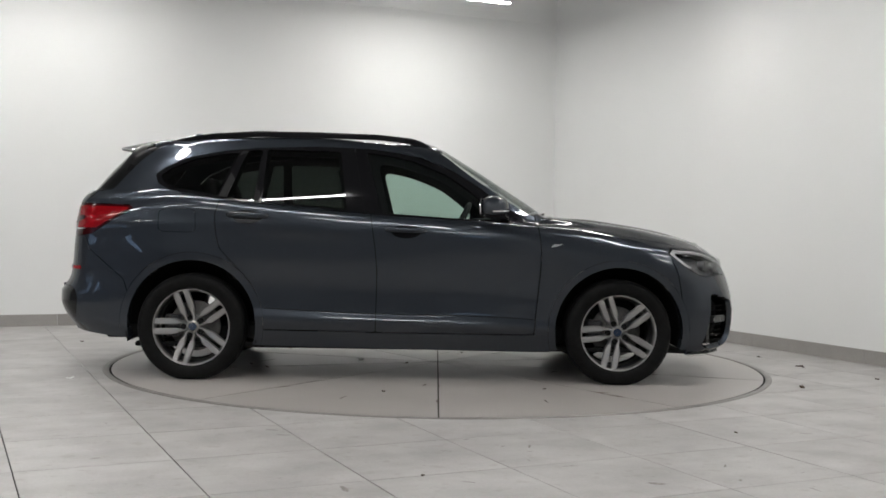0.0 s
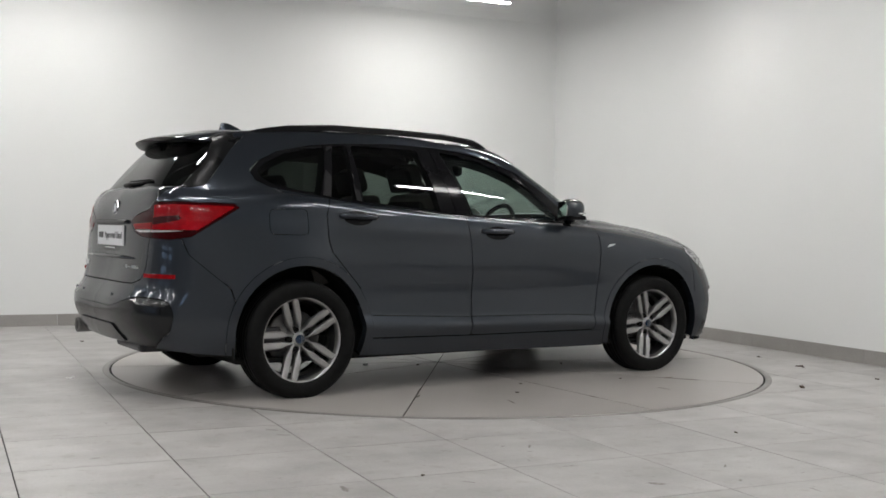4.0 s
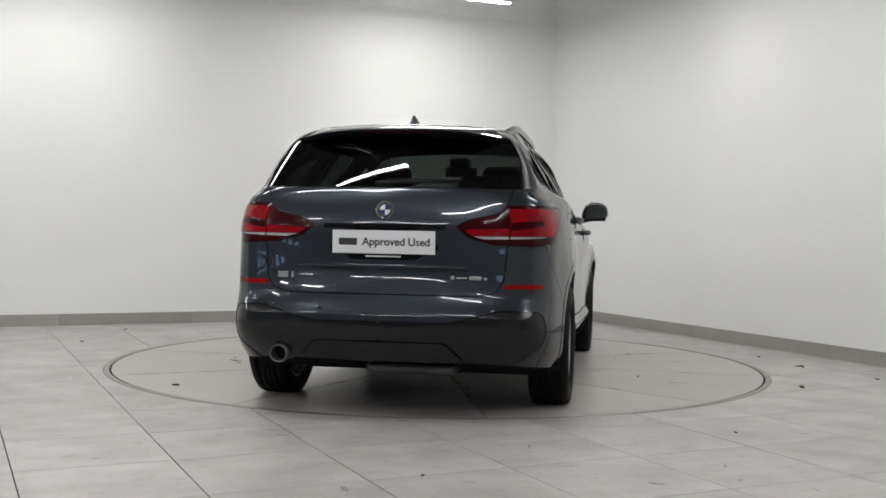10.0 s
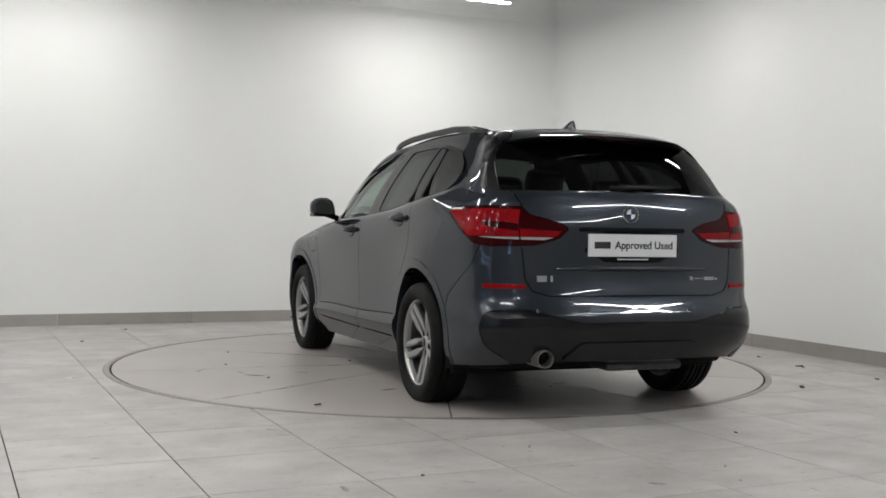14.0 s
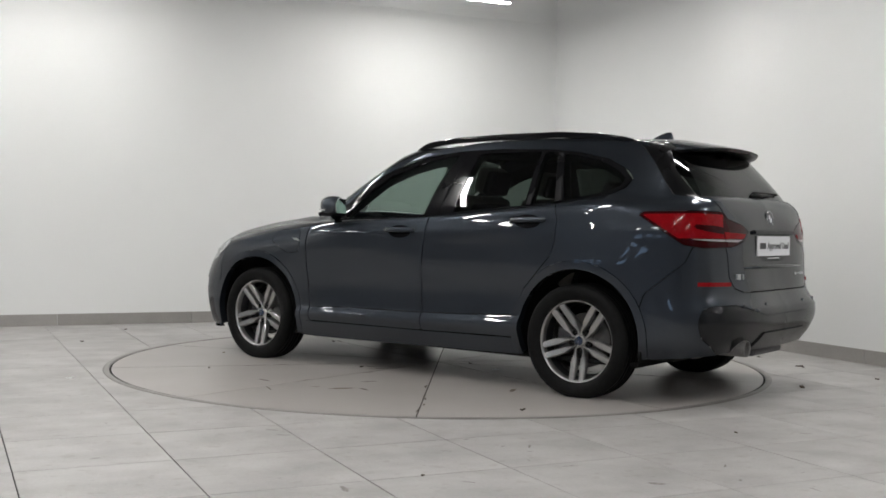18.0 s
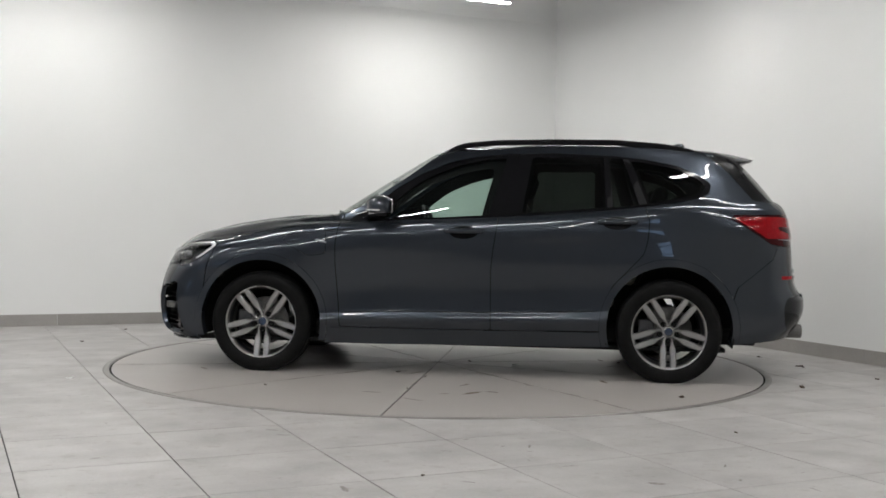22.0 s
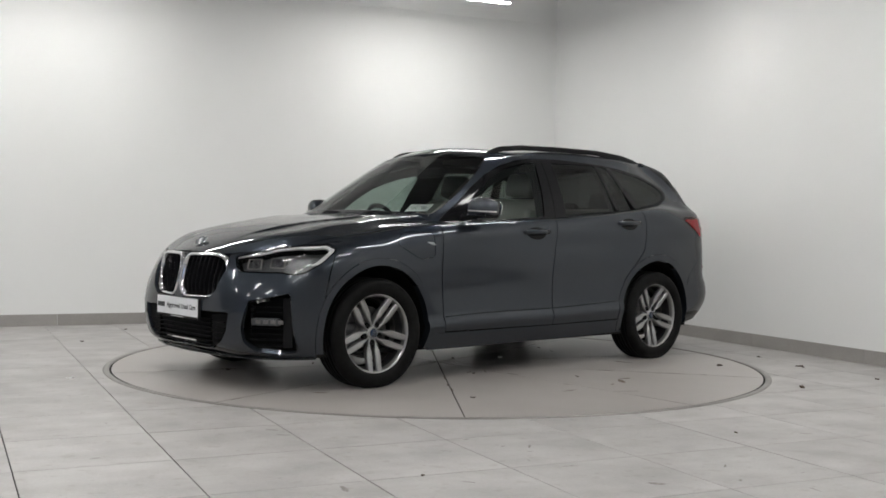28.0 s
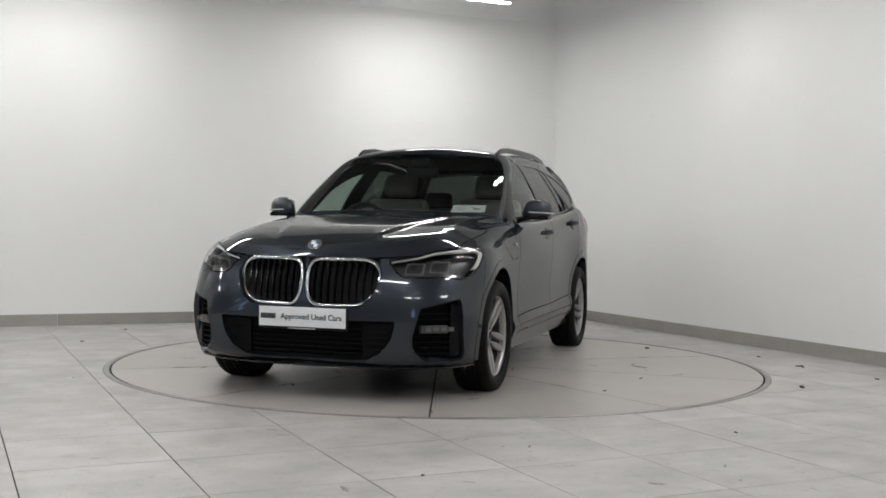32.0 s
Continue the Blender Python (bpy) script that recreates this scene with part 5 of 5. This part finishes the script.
# ---- inside of the car ----
def cabin():
    def rounded(name, lo, hi, bevel, mat_, label="", parent=None, m=None):
        bm = bmesh.new()
        box(bm, lo, hi, 0)
        bmesh.ops.bevel(bm, geom=list(bm.edges), offset=bevel, segments=4, affect="EDGES", profile=0.5)
        if m:
            bmesh.ops.transform(bm, matrix=m, verts=bm.verts)
        return part(name, bm, mat_, parent or car, label, True)

    for y in (.37, -.37):
        m = Matrix.Translation((-.12, y, .62)) @ Matrix.Rotation(radians(-18), 4, "Y")
        seat = rounded("front_seat", (-.10, -.24, -.02), (.03, .24, .60), .05, CREAM, "cream leather front seat", None, m)
        rounded("seat_back_shell", (-.125, -.22, .0), (-.06, .22, .57), .03, TRIM_DARK, "", seat, m)
        rounded("side_bolster", (-.06, -.27, .05), (.09, -.19, .50), .035, CREAM, "", seat, m)
        rounded("side_bolster", (-.06, .19, .05), (.09, .27, .50), .035, CREAM, "", seat, m)
        rounded("head_rest", (-.09, -.13, .625), (.02, .13, .80), .045, CREAM, "", seat, m)
        rounded("head_rest_shell", (-.115, -.125, .63), (-.06, .125, .79), .025, TRIM_DARK, "", seat, m)
        rounded("cushion", (-.12, y - .25, .48), (.42, y + .25, .64), .06, CREAM, "", seat)
    m = Matrix.Translation((-1.05, 0, .62)) @ Matrix.Rotation(radians(-20), 4, "Y")
    bench = rounded("rear_seat", (-.08, -.62, .0), (.06, .62, .54), .05, CREAM, "cream leather rear bench", None, m)
    rounded("bench_shell", (-.105, -.60, .02), (-.05, .60, .53), .03, TRIM_DARK, "", bench, m)
    rounded("bench_cushion", (-1.0, -.62, .44), (-.52, .62, .60), .06, CREAM, "", bench)
    for y in (.36, -.36):
        rounded("head_rest", (-.08, y - .125, .545), (.01, y + .125, .70), .04, TRIM_DARK, "", bench, m)
    rounded("head_rest", (-.08, -.10, .545), (.01, .10, .61), .03, TRIM_DARK, "", bench, m)
    rounded("dashboard", (.42, -.70, .62), (.86, .70, .985), .07, TRIM_DARK, "dark soft dashboard")
    rounded("instrument_hood", (.40, -.56, .93), (.60, -.20, 1.035), .04, TRIM_DARK, "dark instrument hood")
    rounded("parcel_shelf", (-1.95, -.60, 1.02), (-1.25, .60, 1.05), .012, TRIM_DARK, "dark luggage cover")
    rounded("cabin_floor", (-1.90, -.74, .24), (1.0, .74, .34), .02, MATT_BLACK, "dark floor pan")
    rounded("headliner", (-1.50, -.50, 1.475), (-.02, .50, 1.492), .006, TRIM_DARK, "dark headliner")
    rounded("console", (-.1, -.12, .34), (.5, .12, .66), .04, TRIM_DARK, "dark centre console")
    bm = bmesh.new()
    m = Matrix.Translation((.33, -.37, .96)) @ Matrix.Rotation(radians(-65), 4, "Y")
    ring = []
    for i in range(36):
        a = 2 * math.pi * i / 36
        ring.append([bm.verts.new(m @ Vector(((.185 + .016 * math.cos(b)) * math.cos(a), (.185 + .016 * math.cos(b)) * math.sin(a), .016 * math.sin(b)))) for b in [2 * math.pi * q / 8 for q in range(8)]])
    for i in range(36):
        a, b = ring[i], ring[(i + 1) % 36]
        for q in range(8):
            bm.faces.new((a[q], a[(q + 1) % 8], b[(q + 1) % 8], b[q]))
    bmesh.ops.recalc_face_normals(bm, faces=bm.faces)
    wheel_ob = part("steering_rim", bm, TRIM_DARK, car, "dark leather steering rim", True)
    rounded("steering_boss", (-.09, -.10, -.03), (.09, .10, .02), .025, TRIM_DARK, "", wheel_ob, m)
    bm = bmesh.new()
    box(bm, (-.03, -.115, -.035), (.02, .115, .035), 0.016, Matrix.Translation((.20, .0, 1.365)) @ Matrix.Rotation(radians(12), 4, "Z"))
    part("inside_mirror", bm, TRIM_DARK, car, "dark inside mirror")
    bm = bmesh.new()
    box(bm, (.13, -.07, 1.40), (.25, .07, 1.462), 0.02)
    part("sensor_cover", bm, TRIM_DARK, car, "dark sensor cover behind the windscreen")
    # flanks of the cabin and undertray
    rounded("undertray", (-1.70, -.80, .195), (1.75, .80, .225), .01, MATT_BLACK, "dark undertray")


cabin()


# ---- the hall ----
TURNED = Matrix.Rotation(radians(ROOM), 4, "Z")


def hall(name, bm, material, label, parent=None, smooth=False):
    ob = part(name, bm, material, parent, label, smooth)
    if not parent:
        ob.matrix_basis = TURNED
        tagged(ob, kind="structure")
    return ob


def slab(name, lo, hi, material, label):
    bm = bmesh.new()
    box(bm, lo, hi)
    return hall(name, bm, material, label)


slab("wall_north", (WEST - .2, NORTH, -.2), (EAST + .2, NORTH + .2, CEIL + .2), WALL, "plain white painted wall")
slab("wall_east", (EAST, SOUTH - .2, -.2), (EAST + .2, NORTH, CEIL + .2), WALL, "plain white painted wall")
# unseen walls that close the hall; their tones only shape the car's reflections
slab("wall_west", (WEST - .2, SOUTH - .2, -.2), (WEST, NORTH, CEIL + .2), HALL_DARK, "unseen wall, toned dark grey for the car's reflections")
# south wall split: grey mirrors dim in the paint, white mirrors bright
slab("wall_south_1", (WEST, SOUTH - .2, -.2), (-3.4, SOUTH, CEIL + .2), HALL_GREY, "unseen part of a wall, toned grey for the car's reflections")
slab("wall_south_2", (-3.4, SOUTH - .2, -.2), (EAST, SOUTH, CEIL + .2), WALL, "plain white painted wall")
slab("ceiling", (WEST, SOUTH, CEIL), (EAST, NORTH, CEIL + .2), CEILING, "dark grey painted ceiling")
FLOOR = slab("floor", (WEST, SOUTH, -.2), (EAST, NORTH, -.006), GROUT, "floor of large grey porcelain tiles")

# skirting of tiles
SKIRTING = new("baseboard")
SKIRTING.matrix_basis = TURNED
tagged(SKIRTING, "grey tile skirting along the walls", kind="structure")
PITCH = 0.6165


def skirt(along, at, lo, hi, inward):
    k = lo
    while k < hi - 0.01:
        e = min(k + PITCH * 2, hi)
        bm = bmesh.new()
        if along == "x":
            box(bm, (k + .0012, min(at, at + inward * .012), 0), (e - .0012, max(at, at + inward * .012), .108), 0.0015)
        else:
            box(bm, (min(at, at + inward * .012), k + .0012, 0), (max(at, at + inward * .012), e - .0012, .108), 0.0015)
        part("skirting_tile", bm, SKIRT, SKIRTING)
        k = e


skirt("x", NORTH, -7.2, EAST - .012, -1)
skirt("y", EAST, -6.0, NORTH, -1)

slab("trim", (WEST, NORTH - .012, 3.265), (EAST, NORTH, 3.290), WALL, "thin white cable trunking along the wall")

# lamps under the ceiling
def batten(n, m):
    lamp = new("ceiling_lamp")
    lamp.matrix_basis = TURNED @ Matrix.Translation((n, m, HANG))
    tagged(lamp, "long slim white LED batten hung from the ceiling", "lamp", "ceiling lamps")
    h = LAMP_LENGTH / 2
    bm = bmesh.new()
    box(bm, (-h, -.035, -.050), (h, .035, 0), 0.004)
    part("housing", bm, PLATE_WHITE, lamp)
    for x in (-h * .7, h * .7):
        bm = bmesh.new()
        tube(bm, [(x, 0, -.005), (x, 0, CEIL - HANG)], .0025, 6)
        part("suspension_wire", bm, STEEL, lamp)
    bm = bmesh.new()
    box(bm, (-h + .004, -.032, -.058), (h - .004, .032, -.050), 0.003)
    part("diffuser", bm, LAMP_GLOW, lamp, "glowing white diffuser", True)


for m_ in LAMP_ROWS:
    for n_ in LAMP_COLS:
        batten(n_ + (0.42 if m_ < 2 and n_ > 0 else 0.0), m_)

# daylight: a sectional door with translucent panes at the far end
def garage_door(name, m):
    door = new(name)
    door.matrix_basis = TURNED @ Matrix.Translation((WEST, m, 0)) @ Matrix.Rotation(radians(-90), 4, "Z")
    tagged(door, "sectional garage door with translucent daylit panels", kind="structure")
    for k in range(5):
        bm = bmesh.new()
        box(bm, (-1.6, 0, k * .5 + .004), (1.6, .04, k * .5 + .496), 0.006)
        panel = part("panel", bm, HALL_DARK, door)
        if k in (2, 3):
            for c in range(4):
                bm = bmesh.new()
                box(bm, (-1.34 + c * .74, .03, k * .5 + .12), (-.90 + c * .74, .046, k * .5 + .38), 0.004)
                part("pane", bm, DAY_GLOW, panel, "daylight through a translucent pane")


garage_door("door_1", -6.2)
garage_door("door_2", -2.2)


def narrow_window():
    w = new("window_1")
    w.matrix_basis = TURNED @ Matrix.Translation((-3.9, SOUTH, 0))
    tagged(w, "narrow daylit window with two panes", kind="structure")
    bm = bmesh.new()
    box(bm, (-.42, 0, 2.10), (.42, .03, 2.95), 0.006)
    part("window_frame", bm, HALL_DARK, w)
    for z0, z1 in ((2.15, 2.50), (2.55, 2.90)):
        bm = bmesh.new()
        box(bm, (-.37, .025, z0), (.37, .036, z1), 0.003)
        part("pane", bm, DAY_GLOW, w, "daylit pane")


narrow_window()

# ---- turntable ----
RIM_R = 2.264
table = new("turntable")
tagged(table, "round turntable deck flush with the tiled floor", "turntable")
for k in range(10):
    bm = bmesh.new()
    a0, a1 = radians(88.9 + 36 * k), radians(88.9 + 36 * (k + 1))
    mid = (a0 + a1) / 2
    half = 0.0042
    pts = []
    for a, sg in ((a0, 1), (a1, -1)):
        shift = Vector((-math.sin(a), math.cos(a))) * half * sg
        pts.append((shift, a))
    inner = Vector((math.cos(mid), math.sin(mid))) * half / math.sin(radians(18))
    ring = [tuple(inner)]
    for i in range(13):
        a = a0 + (a1 - a0) * i / 12
        eps = half / (RIM_R - .012)
        a = min(max(a, a0 + eps), a1 - eps)
        ring.append(((RIM_R - .014) * math.cos(a), (RIM_R - .014) * math.sin(a)))
    plate(bm, ring, lambda a, b, d: (a, b, -.03 + d), .030)
    part("deck_segment", bm, TABLE_TILE, table, "worn grey deck segment")
bm = bmesh.new()
revolve(bm, [(.001, -.006), (RIM_R - .034, -.006), (RIM_R - .034, -.03)], 96, axis="Z")
part("deck_base", bm, RUST, table, "rusty base showing in the joints")
# added black ring: the shade of a deep gap, put in as colour
bm = bmesh.new()
revolve(bm, [(RIM_R - .024, -.0045), (RIM_R, -.0045), (RIM_R, -.012), (RIM_R - .024, -.012)], 160, axis="Z", closed=True)
tagged(part("turntable_gap", bm, MATT_BLACK, None, "black ring painted as the shade in the gap round the turntable"), kind="structure")
bm = bmesh.new()
revolve(bm, [(RIM_R, -.03), (RIM_R, .0), (RIM_R + .003, .002), (RIM_R + .037, .002), (RIM_R + .040, -.001), (RIM_R + .040, -.03)], 160, axis="Z")
tagged(part("turntable_ring", bm, RING_METAL, None, "flat metal ring set in the floor round the turntable", True), kind="structure")


# ---- floor tiles ----
def floor_tiles():
    N0, M0 = -1.767, -1.348
    shared = {}
    rest = []
    hole = RIM_R + .041

    def grid_sheet(n0, m0, n1, m1, k=10):
        pts, faces = [], []
        for i in range(k + 1):
            for j in range(k + 1):
                pts.append((n0 + (n1 - n0) * i / k, m0 + (m1 - m0) * j / k, 0.0, 0, 0))
        for i in range(k):
            for j in range(k):
                faces.append((i * (k + 1) + j, (i + 1) * (k + 1) + j, (i + 1) * (k + 1) + j + 1, i * (k + 1) + j + 1))
        return Sheet(np.array(pts), faces)

    j, jm = .0029, .0021

    def open_joint(k):
        return {1: .62, 2: .55, 3: 1.15, 4: .6, 5: .6}.get(k, 1.0)

    for a in range(-17, 9):
        for b in range(-17, 9):
            n0, m0 = max(N0 + a * PITCH, WEST) + j * open_joint(a), max(M0 + b * PITCH, SOUTH) + jm
            n1, m1 = min(N0 + (a + 1) * PITCH, EAST) - j * open_joint(a + 1), min(M0 + (b + 1) * PITCH, NORTH) - jm
            if n1 - n0 < .03 or m1 - m0 < .03:
                continue
            far = max(math.hypot(x, y) for x in (n0, n1) for y in (m0, m1))
            near = math.hypot(0 if n0 < 0 < n1 else min(abs(n0), abs(n1)), 0 if m0 < 0 < m1 else min(abs(m0), abs(m1)))
            if far < hole:
                continue
            if near < hole:
                s = grid_sheet(n0, m0, n1, m1)
                s = s.clip(hole - np.hypot(s.pts[:, 0], s.pts[:, 1]))
                if not s.faces:
                    continue
                sheet = sheet_object("tile", s, TILE, FLOOR, 1, rim=0.006)
                for p in sheet.data.polygons:
                    p.use_smooth = False
                continue
            if m0 < -5.2 or n0 < -6.0:
                rest.append((n0, m0, n1, m1))
                continue
            key = (round(n1 - n0, 3), round(m1 - m0, 3))
            if key not in shared:
                bm = bmesh.new()
                box(bm, (0, 0, -.006), (n1 - n0, m1 - m0, 0), 0.0008)
                me = bpy.data.meshes.new("tile")
                bm.to_mesh(me); bm.free()
                me.materials.append(TILE)
                shared[key] = me
            ob = new("tile", shared[key])
            ob.parent = FLOOR
            ob.location = (n0, m0, 0)
    bm = bmesh.new()
    for n0, m0, n1, m1 in rest:
        v = [bm.verts.new(p) for p in ((n0, m0, 0), (n1, m0, 0), (n1, m1, 0), (n0, m1, 0))]
        bm.faces.new(v)
    tagged(part("tile_field", bm, TILE, FLOOR, "further grey floor tiles"), kind="stuff")


floor_tiles()


# ---- bits on the floor ----
def litter(x, y, size, material, label, category, seed, group=""):
    rnd = random.Random(seed)
    bm = bmesh.new()
    n = 9
    lo, hi = [], []
    turn = rnd.uniform(0, 6.28)
    for i in range(n):
        a = 2 * math.pi * i / n
        r = size * (0.5 + 0.5 * rnd.random())
        px, py = r * math.cos(a), r * .5 * math.sin(a)
        qx, qy = px * math.cos(turn) - py * math.sin(turn), px * math.sin(turn) + py * math.cos(turn)
        lift = rnd.uniform(.001, .35) * size
        lo.append(bm.verts.new((qx, qy, lift * .2)))
        hi.append(bm.verts.new((qx * .95, qy * .95, lift + .0015)))
    for i in range(n):
        bm.faces.new((lo[i], lo[(i + 1) % n], hi[(i + 1) % n], hi[i]))
    c0, c1 = bm.verts.new((0, 0, 0)), bm.verts.new((0, 0, .12 * size + .001))
    for i in range(n):
        bm.faces.new((hi[i], hi[(i + 1) % n], c1)); bm.faces.new((lo[(i + 1) % n], lo[i], c0))
    bmesh.ops.recalc_face_normals(bm, faces=bm.faces)
    ob = part("leaf_scrap" if category == "leaf" else "paper_scrap", bm, material, None, label, False)
    ob.location = (x, y, .0005)
    return tagged(ob, category=category, group=group)


for i_, (x_, y_, s_) in enumerate(((-2.87, .92, .022), (-2.82, 1.95, .022), (2.50, .62, .024), (2.63, .08, .034), (2.30, -.98, .040), (2.95, -.55, .020), (1.45, -2.55, .018), (-.05, -3.55, .014), (1.90, 2.52, .02), (2.65, .03, .016))):
    litter(x_, y_, s_, LEAF, "small dry brown leaf scrap on the tiles", "leaf", 20 + i_, "dry leaf scraps")
litter(-2.27, -1.10, .030, PAPER, "small crumpled white paper scrap on the tiles", "paper", 5)
def stain(name, x, y, rx, ry, turn, seed, parent, material=None):
    rnd = random.Random(seed)
    bm = bmesh.new()
    pts = []
    for i in range(26):
        a = 2 * math.pi * i / 26
        r = rnd.uniform(.65, 1.1)
        px, py = rx * r * math.cos(a), ry * r * math.sin(a)
        pts.append((x + px * math.cos(turn) - py * math.sin(turn), y + px * math.sin(turn) + py * math.cos(turn)))
    plate(bm, pts, lambda a, b, d: (a, b, .0001 + d), .0004)
    return part(name, bm, material or DIRT, parent, "dried brown dirt smear")


for i_, (x_, y_, a_, b_, w_) in enumerate(((-.36, 1.40, .085, .022, .9), (-.20, 1.46, .03, .008, .5), (.95, -1.35, .05, .014, .2), (-1.15, .75, .07, .016, 1.9), (1.5, .7, .05, .012, 2.4))):
    stain("dirt_smear", x_, y_, a_, b_, w_, 300 + i_, table)
rnd_ = random.Random(77)
for x_, y_, a_, b_ in ((.852, -3.617, .045, .016), (.416, -2.947, .03, .008), (1.195, -3.538, .02, .008), (-.712, -2.781, .035, .008), (.297, -2.957, .02, .006), (-.337, -3.777, .05, .014)):
    n_, m_ = x_ * math.cos(radians(ROOM)) + y_ * math.sin(radians(ROOM)), -x_ * math.sin(radians(ROOM)) + y_ * math.cos(radians(ROOM))
    stain("scuff_mark", n_, m_, a_, b_, rnd_.uniform(0, 3.1), 600 + int(a_ * 1000), FLOOR, SCUFF)
for i_ in range(36):
    x_, y_ = rnd_.uniform(-2.4, 2.6), rnd_.uniform(-4.4, -2.5)
    n_, m_ = x_ * math.cos(radians(ROOM)) + y_ * math.sin(radians(ROOM)), -x_ * math.sin(radians(ROOM)) + y_ * math.cos(radians(ROOM))
    stain("scuff_mark", n_, m_, rnd_.uniform(.008, .04), rnd_.uniform(.002, .007), rnd_.uniform(0, 3.1), 700 + i_, FLOOR, SCUFF)
for i_ in range(44):
    ang_ = radians(88.9 + 36 * rnd_.randrange(10))
    r_, off_ = rnd_.uniform(.7, 2.1), rnd_.uniform(-.02, .02)
    stain("joint_dirt", r_ * math.cos(ang_) - off_ * math.sin(ang_), r_ * math.sin(ang_) + off_ * math.cos(ang_), rnd_.uniform(.02, .08), rnd_.uniform(.003, .008), ang_ + rnd_.uniform(-.1, .1), 400 + i_, table, GRIME)
for i_ in range(12):
    ang_, r_ = rnd_.uniform(0, 6.28), rnd_.uniform(.5, 1.9)
    stain("dirt_smear", r_ * math.cos(ang_), r_ * math.sin(ang_), rnd_.uniform(.03, .09), rnd_.uniform(.004, .010), rnd_.uniform(0, 3.1), 500 + i_, table, GRIME)
DECK_LITTER = []
for i_, (x_, y_, s_) in enumerate(((-1.58, 1.30, .030), (.62, -1.25, .014), (.9, 1.35, .018), (-.35, -1.42, .016), (1.45, -.45, .02), (-1.3, -.25, .018), (.2, .6, .02), (-.228, -.092, .020))):
    ob_ = litter(x_, y_, s_, LEAF, "small dry brown leaf scrap on the turntable", "leaf", 60 + i_, "dry leaf scraps")
    DECK_LITTER.append((ob_, x_, y_))
DECK_LITTER.append((litter(-.555, .070, .040, PAPER, "small crumpled white paper scrap on the turntable", "paper", 91), -.555, .070))


# ---- what moves ----
for ob_ in list(car.children):
    if not ob_.name.startswith(("wheel", )) or ob_.name.startswith("wheel_arch"):
        settle_in(ob_)


def motions():
    rows = [(t, Matrix.Rotation(radians(TURN_START + TURN_RATE * t), 4, "Z")) for t in range(0, 33)]
    walk(car, rows)
    walk(table, rows)
    for scrap, x, y in DECK_LITTER:
        walk(scrap, [(t, m @ Matrix.Translation((x, y, .0005))) for t, m in rows])


motions()
